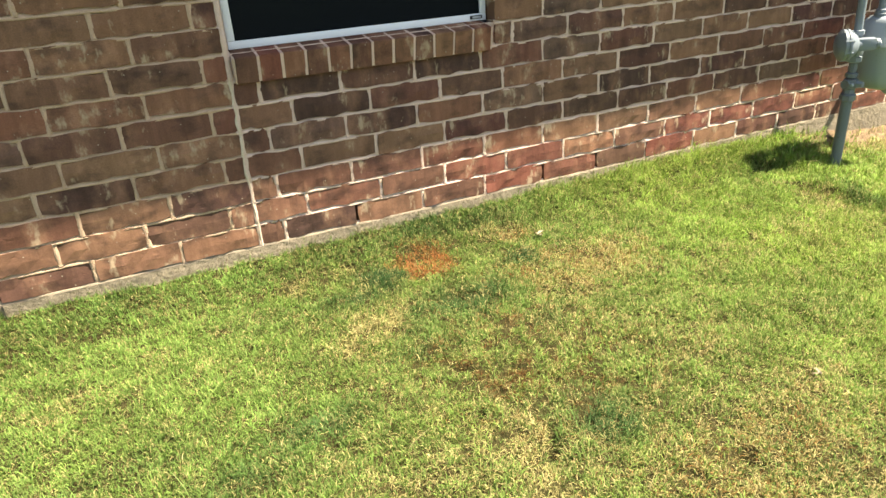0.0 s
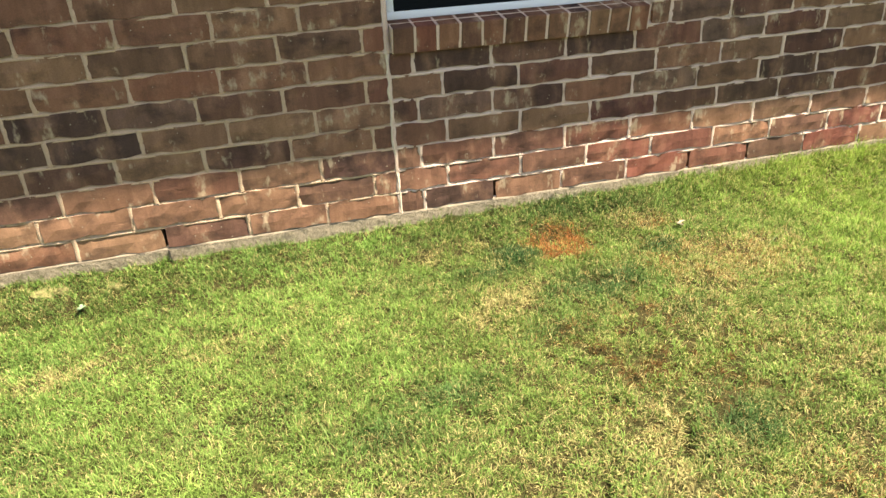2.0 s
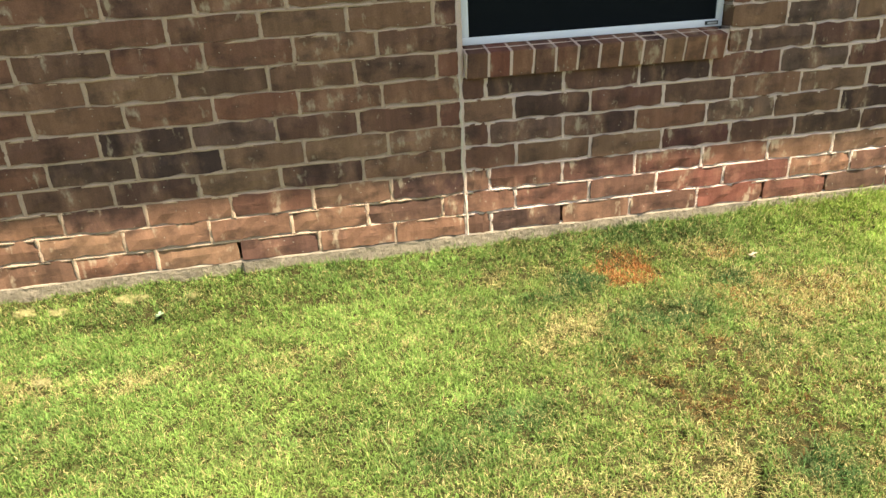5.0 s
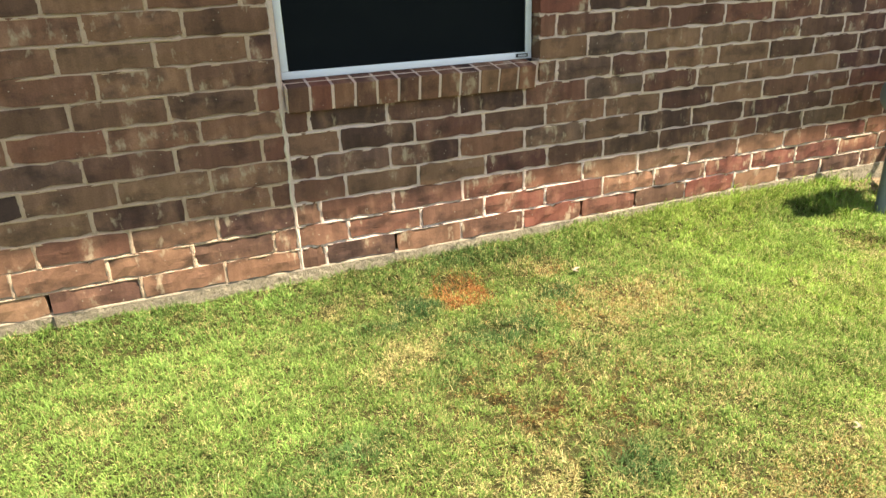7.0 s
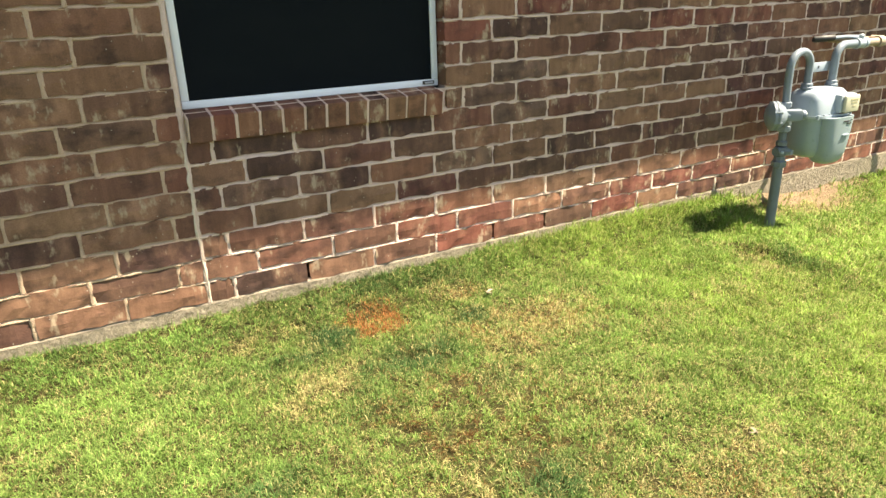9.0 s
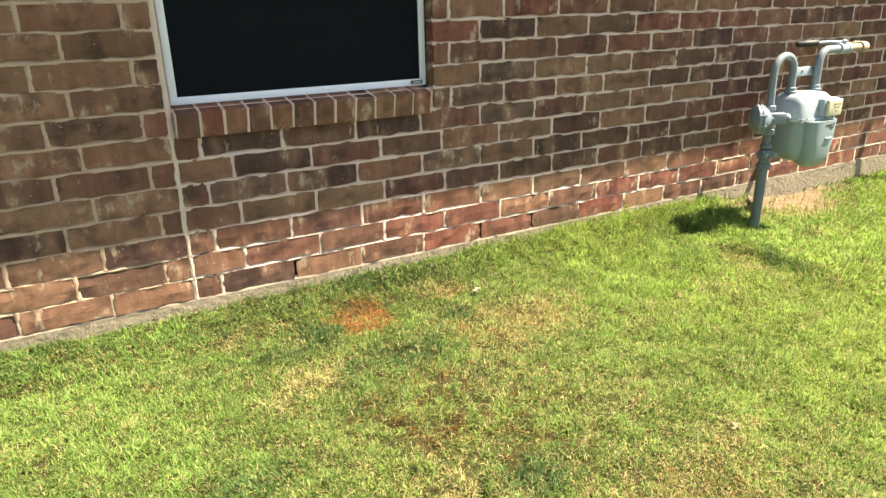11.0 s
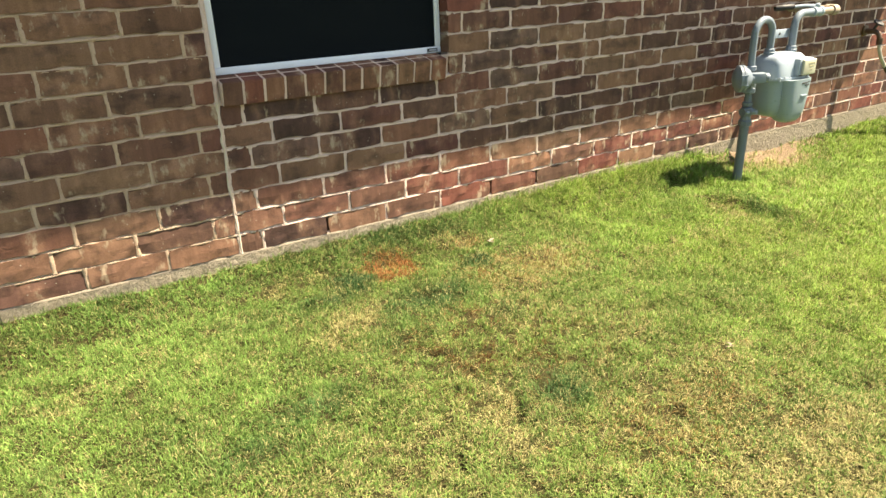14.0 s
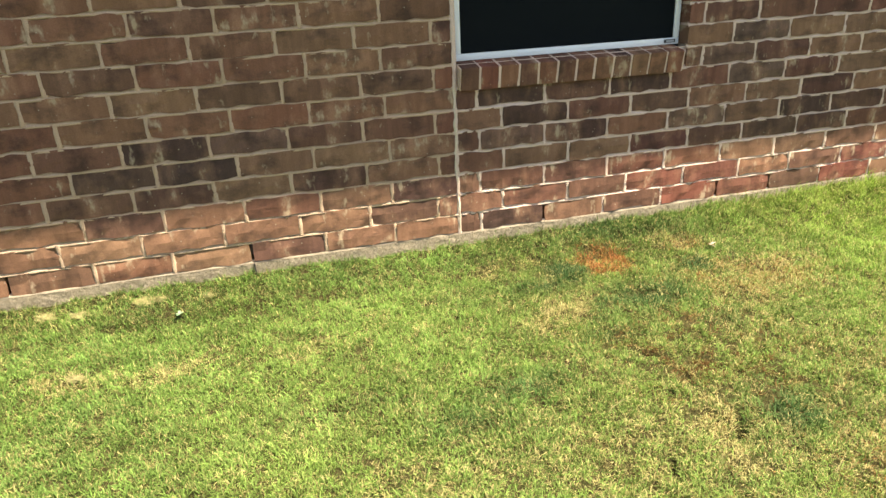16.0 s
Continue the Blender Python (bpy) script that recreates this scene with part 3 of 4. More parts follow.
low = mpart("lower_case", b, CASE_LOW, "grey green rounded lower case")
b = shell(bmesh.new(), [(0.160, HW * 0.28, 0.022, 0), (0.164, HW * 0.40, 0.034, 0), (0.178, HW * 0.54, 0.046, 0), (0.210, HW * 0.64, 0.055, 0), (0.275, HW * 0.72, 0.060, 0), (0.368, HW * 0.78, 0.062, 0)], 36, 3.4)
b.transform(Matrix.Translation((0.024, -HD + 0.026, 0)))
mpart("front_cover", b, CASE_LOW, "bulging grey green front cover", low)
for k in range(7):
    x = BX - HW * 0.9 + k * HW * 0.3
    b = lathe(bmesh.new(), [(0.005, 0), (0.005, 0.018), (0.003, 0.020)], pose(x, BY - HD * 1.0, 0.366), 6)
    mpart("screw", b, CASE_TOP, "", top)
b = bmesh.new()
box(b, (BX + 0.000, BY - HD - 0.020, 0.384), (BX + 0.112, BY - HD + 0.030, 0.462), 0.008, 2)
mpart("index_housing", b, CASE_TOP, "silver grey index housing", top)
b = bmesh.new()
box(b, (BX + 0.012, BY - HD - 0.034, 0.386), (BX + 0.112, BY - HD - 0.0195, 0.458), 0.006, 3)
index = mpart("index_cover", b, YELLOWED, "yellowed plastic index cover")
for k, (w, z) in enumerate(((0.052, 0.440), (0.040, 0.427), (0.020, 0.412))):
    b = bmesh.new()
    box(b, (BX + 0.072 - w / 2, BY - HD - 0.0354, z - 0.003), (BX + 0.072 + w / 2, BY - HD - 0.0343, z + 0.003))
    mpart("dial_bar", b, painted("faded print", (0.34, 0.30, 0.18), (0.40, 0.36, 0.22), 0.5), "", index, False)
b = bmesh.new()
box(b, (BX + 0.014, BY - HD - 0.020, 0.3805), (BX + 0.090, BY - HD + 0.004, 0.3855), 0.002)
mpart("plate", b, BLACK, "", index)
for k, (x, w, z, h) in enumerate(((0.030, 0.040, 0.350, 0.006), (0.050, 0.030, 0.340, 0.005), (0.066, 0.012, 0.354, 0.004))):
    b = bmesh.new()
    box(b, (BX + x - w / 2 + 0.006, BY - HD - 0.0375, z - h / 2), (BX + x + w / 2 + 0.006, BY - HD - 0.026, z + h / 2), 0.001)
    mpart("mark", b, BLACK, "black stencil mark", low)
b = bmesh.new()
box(b, (BX + 0.02, BY - HD - 0.040, 0.285), (BX + 0.065, BY - HD - 0.020, 0.295), 0.002)
mpart("rib", b, CASE_LOW, "", low)
NX1, NX2 = AX1, PX + 0.288
for x in (NX1, NX2):
    b = lathe(bmesh.new(), [(0.022, 0), (0.022, 0.010), (0.027, 0.012), (0.027, 0.020), (0.0235, 0.022), (0.0235, 0.034), (0.018, 0.037)], pose(x, PY, 0.472), 10)
    mpart("swivel_nut", b, PIPE_GREY, "grey swivel nut")
EZ = 0.655
b = tube(bmesh.new(), [(NX2, PY, 0.48), (NX2, PY, EZ - 0.055)] + arc((NX2 + 0.055, PY, EZ - 0.055), (-0.055, 0, 0), (0, 0, 0.055), 0, 90, 9) + [(NX2 + 0.14, PY, EZ)], 0.0175, 16)
mpart("outlet_pipe", b, PIPE_GREY, "grey outlet pipe with a long elbow")
QX = NX2 + 0.165
b = tube(bmesh.new(), [(QX - 0.036, PY, EZ), (QX - 0.020, PY, EZ), (QX - 0.019, PY, EZ), (QX + 0.019, PY, EZ), (QX + 0.020, PY, EZ), (QX + 0.036, PY, EZ)], [0.024, 0.024, 0.021, 0.021, 0.024, 0.024], 10)
lathe(b, [(0.013, 0.0), (0.013, 0.034), (0.008, 0.040)], pose(QX, PY, EZ), 10)
lever = mpart("outlet_valve", b, CASE_TOP, "silver grey shut-off valve")
b = tube(bmesh.new(), [(QX + 0.004, PY, EZ + 0.026), (QX - 0.06, PY + 0.030, EZ + 0.030), (QX - 0.12, PY + 0.062, EZ + 0.026)], [0.008, 0.007, 0.007], 8)
handle = mpart("lever", b, CASE_TOP, "", lever)
b = tube(bmesh.new(), [(QX - 0.105, PY + 0.054, EZ + 0.027), (QX - 0.112, PY + 0.058, EZ + 0.027), (QX - 0.185, PY + 0.098, EZ + 0.022), (QX - 0.190, PY + 0.100, EZ + 0.022)], [0.009, 0.014, 0.014, 0.010], 10)
mpart("grip", b, BLACK, "black lever grip", lever)
HX = QX + 0.155
b = tube(bmesh.new(), [(QX + 0.034, PY, EZ), (HX, PY, EZ)], 0.0175, 14)
mpart("house_pipe", b, TAN_PIPE, "tan weathered pipe")
b = tube(bmesh.new(), [(HX - 0.030, PY, EZ), (HX - 0.008, PY, EZ)] + arc((HX - 0.004, PY + 0.034, EZ), (0, -0.034, 0), (0.034, 0, 0), 10, 90, 6) + [(HX + 0.030, PY + 0.060, EZ)], 0.0245, 12)
mpart("elbow", b, TAN_PIPE, "tan weathered pipe elbow")
b = tube(bmesh.new(), [(HX + 0.030, PY + 0.055, EZ), (HX + 0.030, 0.020, EZ)], 0.0175, 14)
mpart("wall_pipe", b, TAN_PIPE, "tan pipe running into the brick wall")
for dx in (-0.018, 0.020):
    b = lathe(bmesh.new(), [(0.007, 0), (0.007, 0.006), (0.004, 0.009)], pose(PX + dx, PY - 0.019, 0.226, 90), 6)
    mpart("bolt", b, CASE_TOP, "pale bolt head", stop)
b = bmesh.new()
box(b, (NX1 + 0.010, PY + 0.016, 0.548), (NX2 - 0.006, PY + 0.021, 0.588), 0.0015)
bracket = mpart("bracket", b, CASE_TOP, "flat silver meter bracket")
b = tube(bmesh.new(), [(NX1 + 0.085, PY + 0.0158, 0.568), (NX1 + 0.085, PY + 0.014, 0.568)], 0.006, 8)
mpart("bolt_hole", b, BLACK, "", bracket)

# ---------------------------------------------------------------- hose tap
tap = tagged(new("hose_tap"), "brass outdoor tap fixed low on the brick wall", "tap")
tap.location = (3.845, -0.002, 0.485)
tap_back = tap.matrix_basis.inverted()


def tpart(name, b, material, label=""):
    b.transform(tap_back)
    return part(name, b, material, tap, label)


b = bmesh.new()
tube(b, [(3.845, 0.02, 0.485), (3.845, -0.060, 0.485), (3.850, -0.085, 0.470), (3.852, -0.096, 0.440)], [0.014, 0.015, 0.015, 0.013], 12)
tpart("spout", b, BRASS)
b = lathe(bmesh.new(), [(0.012, 0.0), (0.032, 0.002), (0.032, 0.008), (0.014, 0.012)], pose(3.845, -0.002, 0.485, 90), 18)
tpart("flange", b, BRASS)
b = lathe(bmesh.new(), [(0.008, 0.0), (0.008, 0.035), (0.030, 0.038), (0.033, 0.043), (0.030, 0.048), (0.008, 0.050)], pose(3.845, -0.055, 0.495, 30), 14)
tpart("handwheel", b, BLACK, "dark round handwheel")
b = tube(bmesh.new(), [(3.852, -0.096, 0.446), (3.853, -0.098, 0.410)], 0.018, 12)
tpart("coupling", b, BRASS)
hose = bmesh.new()
tube(hose, [(3.853, -0.098, 0.409), (3.857, -0.102, 0.38), (3.880, -0.110, 0.33), (3.925, -0.120, 0.275)], 0.0105, 12)
hose = thing("garden_hose", hose, HOSE_PALE, "garden hose hanging from the wall tap to the grass", "hose")
b = bmesh.new()
tube(b, [(3.922, -0.1195, 0.279), (3.99, -0.13, 0.215), (4.08, -0.145, 0.13), (4.20, -0.17, 0.03), (4.33, -0.21, -0.08), (4.52, -0.27, float(ground_z(4.52, -0.27)) + 0.012), (4.9, -0.36, float(ground_z(4.9, -0.36)) + 0.012)], 0.0125, 12)
part("lower_hose", b, BLACK, hose, "black lower run of hose")

# ---------------------------------------------------------------- lawn
def lawn_state(x, y):
    """Dryness from 0 to 1, brownness, thinness and depth of green at each place."""
    big, mid, fine = lattice(x, y, 0.34, 61), lattice(x, y, 0.11, 62), lattice(x, y, 0.035, 63)
    rough_x = x + 0.07 * (lattice(x, y, 0.06, 64) - 0.5)
    rough_y = y + 0.07 * (lattice(x, y, 0.06, 65) - 0.5)
    worn = np.clip(spot(x, y, 0.54, -0.80, 0.26, 0.20, -20) * 1.25 + 0.55 * spot(x, y, 0.75, -1.30, 0.45, 0.20) + 0.35 * spot(x, y, 0.10, -1.08, 0.45, 0.18), 0, 1)
    dry = 0.15 - 0.08 * np.clip((0.20 - x) / 0.35, 0, 1) * np.clip((y + 1.0) / 0.3, 0, 1) + 0.16 * worn + 0.10 * np.clip((-y - 0.45) / 0.5, 0, 1) * np.clip((x + 0.3) / 0.5, 0, 1) + (0.9 + 0.8 * worn) * np.clip(mid * 0.45 + fine * 0.65 - 0.60 + 0.14 * worn, 0, 1)
    for cx, cy, rx, ry, turn, k in ((0.185, -0.48, 0.14, 0.075, 30, 0.72), (0.95, -0.44, 0.26, 0.13, -10, 0.80), (0.80, -0.55, 0.10, 0.12, 0, 0.80), (0.84, -0.15, 0.14, 0.045, -10, 0.72), (1.16, -0.40, 0.13, 0.07, 0, 0.55),
                                    (0.70, -0.72, 0.22, 0.12, -30, 0.45), (0.360, -1.02, 0.060, 0.14, -18, 1.0), (0.320, -1.17, 0.06, 0.06, 0, 0.70), (0.12, -1.20, 0.06, 0.05, 0, 0.6), (0.39, -0.88, 0.06, 0.04, 0, 0.6),
                                    (0.10, -1.06, 0.30, 0.12, 8, 0.42), (-0.36, -1.06, 0.26, 0.10, 0, 0.34), (0.80, -1.30, 0.32, 0.17, 0, 0.50), (0.90, -1.62, 0.40, 0.22, 0, 0.62), (1.12, -1.20, 0.12, 0.08, 0, 0.55), (0.94, -0.93, 0.16, 0.10, 0, 0.40),
                                    (-1.28, -0.39, 0.12, 0.05, 0, 0.70), (-1.00, -0.416, 0.13, 0.05, 20, 0.55), (-0.615, -0.42, 0.14, 0.05, 0, 0.42), (-0.237, -0.433, 0.06, 0.04, 0, 0.5), (0.05, -0.14, 0.07, 0.035, 0, 0.60), (0.22, -0.13, 0.05, 0.03, 0, 0.5),
                                    (1.42, -0.637, 0.20, 0.10, 0, 0.38), (1.9, -0.62, 0.20, 0.14, 0, 0.38), (2.06, -0.48, 0.06, 0.16, 0, 0.65), (-1.1, -0.05, 0.5, 0.04, 0, 0.22), (2.95, -0.12, 0.42, 0.09, 0, 0.8), (2.75, -0.42, 0.25, 0.08, 0, 0.45)):
        dry = np.maximum(dry, min(1.15, k * 1.6) * np.clip(spot(rough_x, rough_y, cx, cy, rx, ry, turn) * 1.5, 0, 1) * np.clip(0.42 + 0.62 * mid + 0.35 * fine, 0, 1))
    brown = np.clip(spot(rough_x, rough_y, 0.490, -0.190, 0.120, 0.100, -35) * 2.8 - 0.60, 0, 1)
    for cx, cy, rx, ry, turn, k in ((0.94, -0.44, 0.28, 0.13, -10, 0.42), (0.84, -0.15, 0.15, 0.04, -10, 0.40), (0.54, -0.80, 0.26, 0.19, -20, 0.95), (0.75, -1.32, 0.35, 0.15, 0, 0.40)):
        brown = np.maximum(brown, k * np.clip(spot(rough_x, rough_y, cx, cy, rx, ry, turn) * 1.5, 0, 1) * np.clip(1.9 * mid * 0.5 + 1.5 * fine - 0.45, 0, 1))
    deep = np.zeros_like(dry)
    for cx, cy, rx, ry, k in ((0.325, -0.22, 0.075, 0.09, 1.0), (0.79, -0.33, 0.10, 0.055, 0.95), (0.53, -0.47, 0.22, 0.11, 0.95), (0.20, -0.30, 0.13, 0.06, 0.6), (0.557, -1.08, 0.11, 0.085, 0.75), (-0.08, -0.78, 0.18, 0.07, 0.68), (-0.44, -0.736, 0.15, 0.07, 0.5),
                              (-0.573, -0.73, 0.10, 0.06, 0.5), (-0.285, -0.887, 0.18, 0.07, 0.58), (0.60, -0.05, 0.42, 0.06, 0.75), (-0.6, -0.07, 0.6, 0.05, 0.12), (0.66, -0.64, 0.13, 0.07, 0.6), (0.38, -0.62, 0.13, 0.06, 0.55), (2.3, -0.12, 0.20, 0.08, 0.6), (2.17, -0.55, 0.05, 0.18, 0.6)):
        deep = np.maximum(deep, k * spot(rough_x, rough_y, cx, cy, rx, ry))
    deep = np.clip(1.2 * deep + 0.5 * (big - 0.5) + 0.35 * (mid - 0.5), 0, 1)
    lush = np.clip((x - 0.95) / 0.6, 0, 1)
    dry = dry * (1 - 0.18 * lush) * (1 - 0.9 * np.clip(deep - 0.2, 0, 1))
    thin = np.clip(0.9 * np.clip(0.56 - 0.6 * lattice(x, y, 0.030, 66) - 0.4 * lattice(x, y, 0.014, 67), 0, 1) * (1.2 + 3.4 * worn), 0, 0.9)
    for a, c in CRACKS:
        thin = np.maximum(thin, 0.90 * np.exp(-(near_line(x, y, a, c) / 0.010) ** 2))
    for hx, hy, hr in HOLES:
        thin = np.maximum(thin, 0.92 * spot(x, y, hx, hy, hr, hr))
    thin = np.maximum(thin, 0.93 * np.clip(spot(x + 0.10 * (mid - 0.5), y + 0.09 * (fine - 0.5), 2.98, -0.02, 0.50, 0.10) * 1.8 - 0.2, 0, 1))
    return np.clip(dry, 0, 1), brown, thin, deep, lush


x_in = (-1.70, 4.60, -1.40)         # the closely grown stretch


def blades(name, shoots, x_lo, x_hi, y_lo, y_hi, tall, wide, seed, low=False, leaves=1):
    """A stretch of mown grass: shoots of several leaves, each leaf two bent faces, or one in the low growth beneath."""
    g = np.random.default_rng(seed)
    x, y = g.uniform(x_lo, x_hi, shoots), g.uniform(y_lo, y_hi, shoots)
    # gather into small tufts
    pull = 0.012
    x = x + pull * (lattice(x, y, 0.022, 71) - 0.5)
    y = np.minimum(y + pull * (lattice(x, y, 0.022, 72) - 0.5), -0.002)
    dry, brown, thin, deep, lush = lawn_state(x, y)
    if wide > 0.005:
        thin = np.where((x > x_in[0]) & (x < x_in[1]) & (y > x_in[2]), 1.0, 0.0)
    edge = np.interp(x, [-1.7, 0.9, 1.4, 3.4], [-1.05, -1.95, -1.7, -0.75])
    thin = np.where(wide < 0.005, np.maximum(thin, 0.85 * np.clip((edge - y) / 0.45, 0, 1)), thin)
    keep = g.random(shoots) >= thin
    x, y, dry, brown, deep, lush = (np.repeat(v[keep], leaves) for v in (x, y, dry, brown, deep, lush))
    n = len(x)
    shoot = np.arange(n) // leaves
    k = int(keep.sum())
    faded = (g.random(k) < np.maximum(dry[::leaves], brown[::leaves]))[shoot]
    dead = g.random(n) < (np.where(faded, 0.86, 0.12) if leaves > 1 else np.maximum(dry, brown))
    strength = g.uniform(0.74, 1.26, k)[shoot]
    h = tall * g.uniform(0.60, 1.20, n) * (0.70 + 0.6 * lattice(x, y, 0.05, 73)) * (1 + 0.25 * deep + 0.25 * lush) * np.where(dead, 0.85, 1.0) * (0.5 + 0.5 * strength)
    h *= 1 + (0.30 + 0.75 * np.clip((x - 0.5) / 0.5, 0, 1)) * np.exp(-((y + 0.03) / 0.05) ** 2) * (x < 2.4)
    h *= 1 + 0.9 * spot(x, y, 2.32, -0.20, 0.16, 0.10)
    w = wide * g.uniform(0.7, 1.3, n)
    comb = 2 * math.pi * lattice(x, y, 0.10, 74) * 1.5
    if leaves > 1:
        yaw = g.uniform(0, 2 * math.pi, k)[shoot] + 2 * math.pi * (np.arange(n) % leaves) / leaves + g.normal(0, 0.45, n)
        yaw = np.where(g.random(n) < 0.25, comb + g.normal(0, 0.7, n), yaw)
        lean = np.clip(g.normal(0.88, 0.34, n), 0.05, 1.45)
    else:
        yaw = np.where(g.random(n) < 0.75, g.uniform(0, 2 * math.pi, n), comb + g.normal(0, 0.8, n))
        lean = np.clip(g.normal(1.0, 0.35, n), 0.05, 1.45)
    lean = np.minimum(np.where(dead, lean * 1.2, lean), 1.5)
    x, y = x + g.normal(0, 0.0016, n), np.minimum(y + g.normal(0, 0.0016, n), -0.002)
    dx, dy = np.cos(yaw), np.sin(yaw)
    spin = g.uniform(0, 2 * math.pi, n)
    sx, sy = np.cos(spin) * w / 2, np.sin(spin) * w / 2
    z = ground_z(x, y) - 0.003
    up, out = np.cos(lean), np.sin(lean)
    mx_, my_, mz_ = x + dx * out * h * 0.45, y + dy * out * h * 0.45, z + up * h * 0.62 + 0.10 * h
    tx, ty, tz = x + dx * out * h * 1.10, np.minimum(y + dy * out * h * 1.10, -0.001), z + np.maximum(up * h * 0.95 - 0.12 * h * out, 0.004)
    if low:
        co = np.stack([np.stack([x - sx, y - sy, z], -1), np.stack([x + sx, y + sy, z], -1), np.stack([tx, ty, tz], -1)], 1)
        loops, start, m = np.arange(n * 3), np.arange(n) * 3, 3
    else:
        co = np.empty((n, 5, 3))
        co[:, 0] = np.stack([x - sx, y - sy, z], -1)
        co[:, 1] = np.stack([x + sx, y + sy, z], -1)
        co[:, 2] = np.stack([mx_ + sx * 0.85, my_ + sy * 0.85, mz_], -1)
        co[:, 3] = np.stack([mx_ - sx * 0.85, my_ - sy * 0.85, mz_], -1)
        co[:, 4] = np.stack([tx, ty, tz], -1)
        base = np.arange(n)[:, None] * 5
        loops = np.concatenate([base + np.array([0, 1, 2, 3]), base + np.array([3, 2, 4])], 1).reshape(-1)
        start, m = (np.arange(n)[:, None] * 7 + np.array([0, 4])).reshape(-1), 5
    me = bpy.data.meshes.new(name)
    me.vertices.add(n * m)
    me.vertices.foreach_set("co", co.reshape(-1))
    me.loops.add(len(loops))
    me.loops.foreach_set("vertex_index", loops)
    me.polygons.add(len(start))
    me.polygons.foreach_set("loop_start", start)
    me.update(calc_edges=True)
    u = (0.5 * g.random(n) + 0.5 * g.random(k)[shoot])[:, None]
    warm = np.clip(0.45 + 0.8 * (lattice(x, y, 0.5, 75) - 0.5) - 0.10 * lush, 0, 1)[:, None]
    fresh = np.array(GREEN_A) * (1 - u) + np.array(GREEN_B) * u
    fresh = fresh * (1 - 0.55 * warm) + np.array(GREEN_C) * 0.55 * warm
    fresh = fresh * (1 - 0.95 * deep[:, None]) + np.array(GREEN_D) * 0.95 * deep[:, None]
    vivid = (np.clip((0.20 - x) / 0.35, 0, 1) * np.clip((y + 1.0) / 0.3, 0, 1))[:, None]
    fresh = fresh * (1 + vivid * np.array((0.13, 0.13, 0.16)))
    vigour = ((0.60 + 0.50 * lattice(x, y, 0.045, 76) + 0.36 * lattice(x, y, 0.15, 78)) * strength)[:, None]
    fresh = fresh * vigour * (1 + 0.42 * lush[:, None])
    straw = np.array(STRAW_A) * (1 - u) + np.array(STRAW_B) * u
    rust = np.array(RUST_A) * (1 - u) + np.array(RUST_B) * u
    burnt = np.clip(2 * spot(x, y, 0.51, -0.215, 0.30, 0.26), 0, 1)[:, None]
    rust = rust * burnt + rust * (np.array((0.74, 0.96, 0.95)) * (1 - 0.45 * spot(x, y, 0.54, -0.80, 0.32, 0.24)[:, None])) * (1 - burnt)
    isrust = (g.random(n) < brown * 0.9)[:, None]
    fresh = fresh * (1 + lush[:, None] * np.array((0.12, 0.02, -0.14)))
    colour = np.where(dead[:, None], np.where(isrust, rust, straw), fresh)
    # shade between the blades is put into the low growth's colour; upper leaves are lifted
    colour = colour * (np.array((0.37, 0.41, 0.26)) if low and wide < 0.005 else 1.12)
    foot = colour * 0.75 + np.array((0.075, 0.066, 0.028)) * 0.25
    tip = np.where((g.random(n) < 0.35)[:, None] & ~dead[:, None], colour * 0.4 + straw * 0.6, colour)
    rgba = np.ones((n, m, 4), np.float32)
    rgba[:, 0, :3] = rgba[:, 1, :3] = foot
    rgba[:, 2:, :3] = colour[:, None]
    rgba[:, m - 1, :3] = tip
    at = me.attributes.new("leaf", "FLOAT_COLOR", "POINT")
    at.data.foreach_set("color", rgba.reshape(-1))
    me.materials.append(BLADE)
    return new(name, me)


GREEN_A, GREEN_B, GREEN_C, GREEN_D = (0.059, 0.119, 0.024), (0.116, 0.189, 0.043), (0.152, 0.207, 0.049), (0.026, 0.067, 0.021)
STRAW_A, STRAW_B, RUST_A, RUST_B = (0.200, 0.172, 0.067), (0.397, 0.350, 0.163), (0.159, 0.056, 0.020), (0.327, 0.144, 0.050)
tagged(blades("lawn_grass", 165000, -1.75, 2.2, -2.0, -0.001, 0.0250, 0.0017, 81, leaves=5), "patchy mown lawn, green with dry tan spots", "grass", kind="stuff")
tagged(blades("lawn_grass", 42000, 2.2, 4.7, -1.5, -0.001, 0.034, 0.0026, 82, leaves=5), "lush bright green lawn along the wall", "grass", kind="stuff")
# undergrowth, its colour darkened to stand for the shade below the upper leaves
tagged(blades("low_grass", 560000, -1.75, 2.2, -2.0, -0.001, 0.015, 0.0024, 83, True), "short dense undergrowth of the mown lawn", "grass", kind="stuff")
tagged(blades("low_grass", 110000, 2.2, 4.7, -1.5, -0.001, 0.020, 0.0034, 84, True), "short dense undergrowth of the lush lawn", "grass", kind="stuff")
tagged(blades("outer_grass", 240000, -5.5, 8.5, -6.5, -0.001, 0.034, 0.0085, 85, True), "open mown lawn running away from the house", "grass", kind="stuff")

# ---------------------------------------------------------------- the rest of the house, closed and plain
for name, lo, hi in (("wall_west", (X0, DEEP, -0.6), (X0 + 0.2, 7.2, TOP)), ("wall_east", (X1 - 0.2, DEEP, -0.6), (X1, 7.2, TOP)), ("wall_south", (X0 + 0.2, 7.0, -0.6), (X1 - 0.2, 7.2, TOP))):
    bm = bmesh.new()
    box(bm, lo, hi)
    thing(name, bm, BRICK_FAR, "plain brown wall of the house", "wall", kind="structure", smooth=False)
bm = bmesh.new()
box(bm, (X0 + 0.2, DEEP, TOP - 0.12), (X1 - 0.2, 7.0, TOP - 0.06))
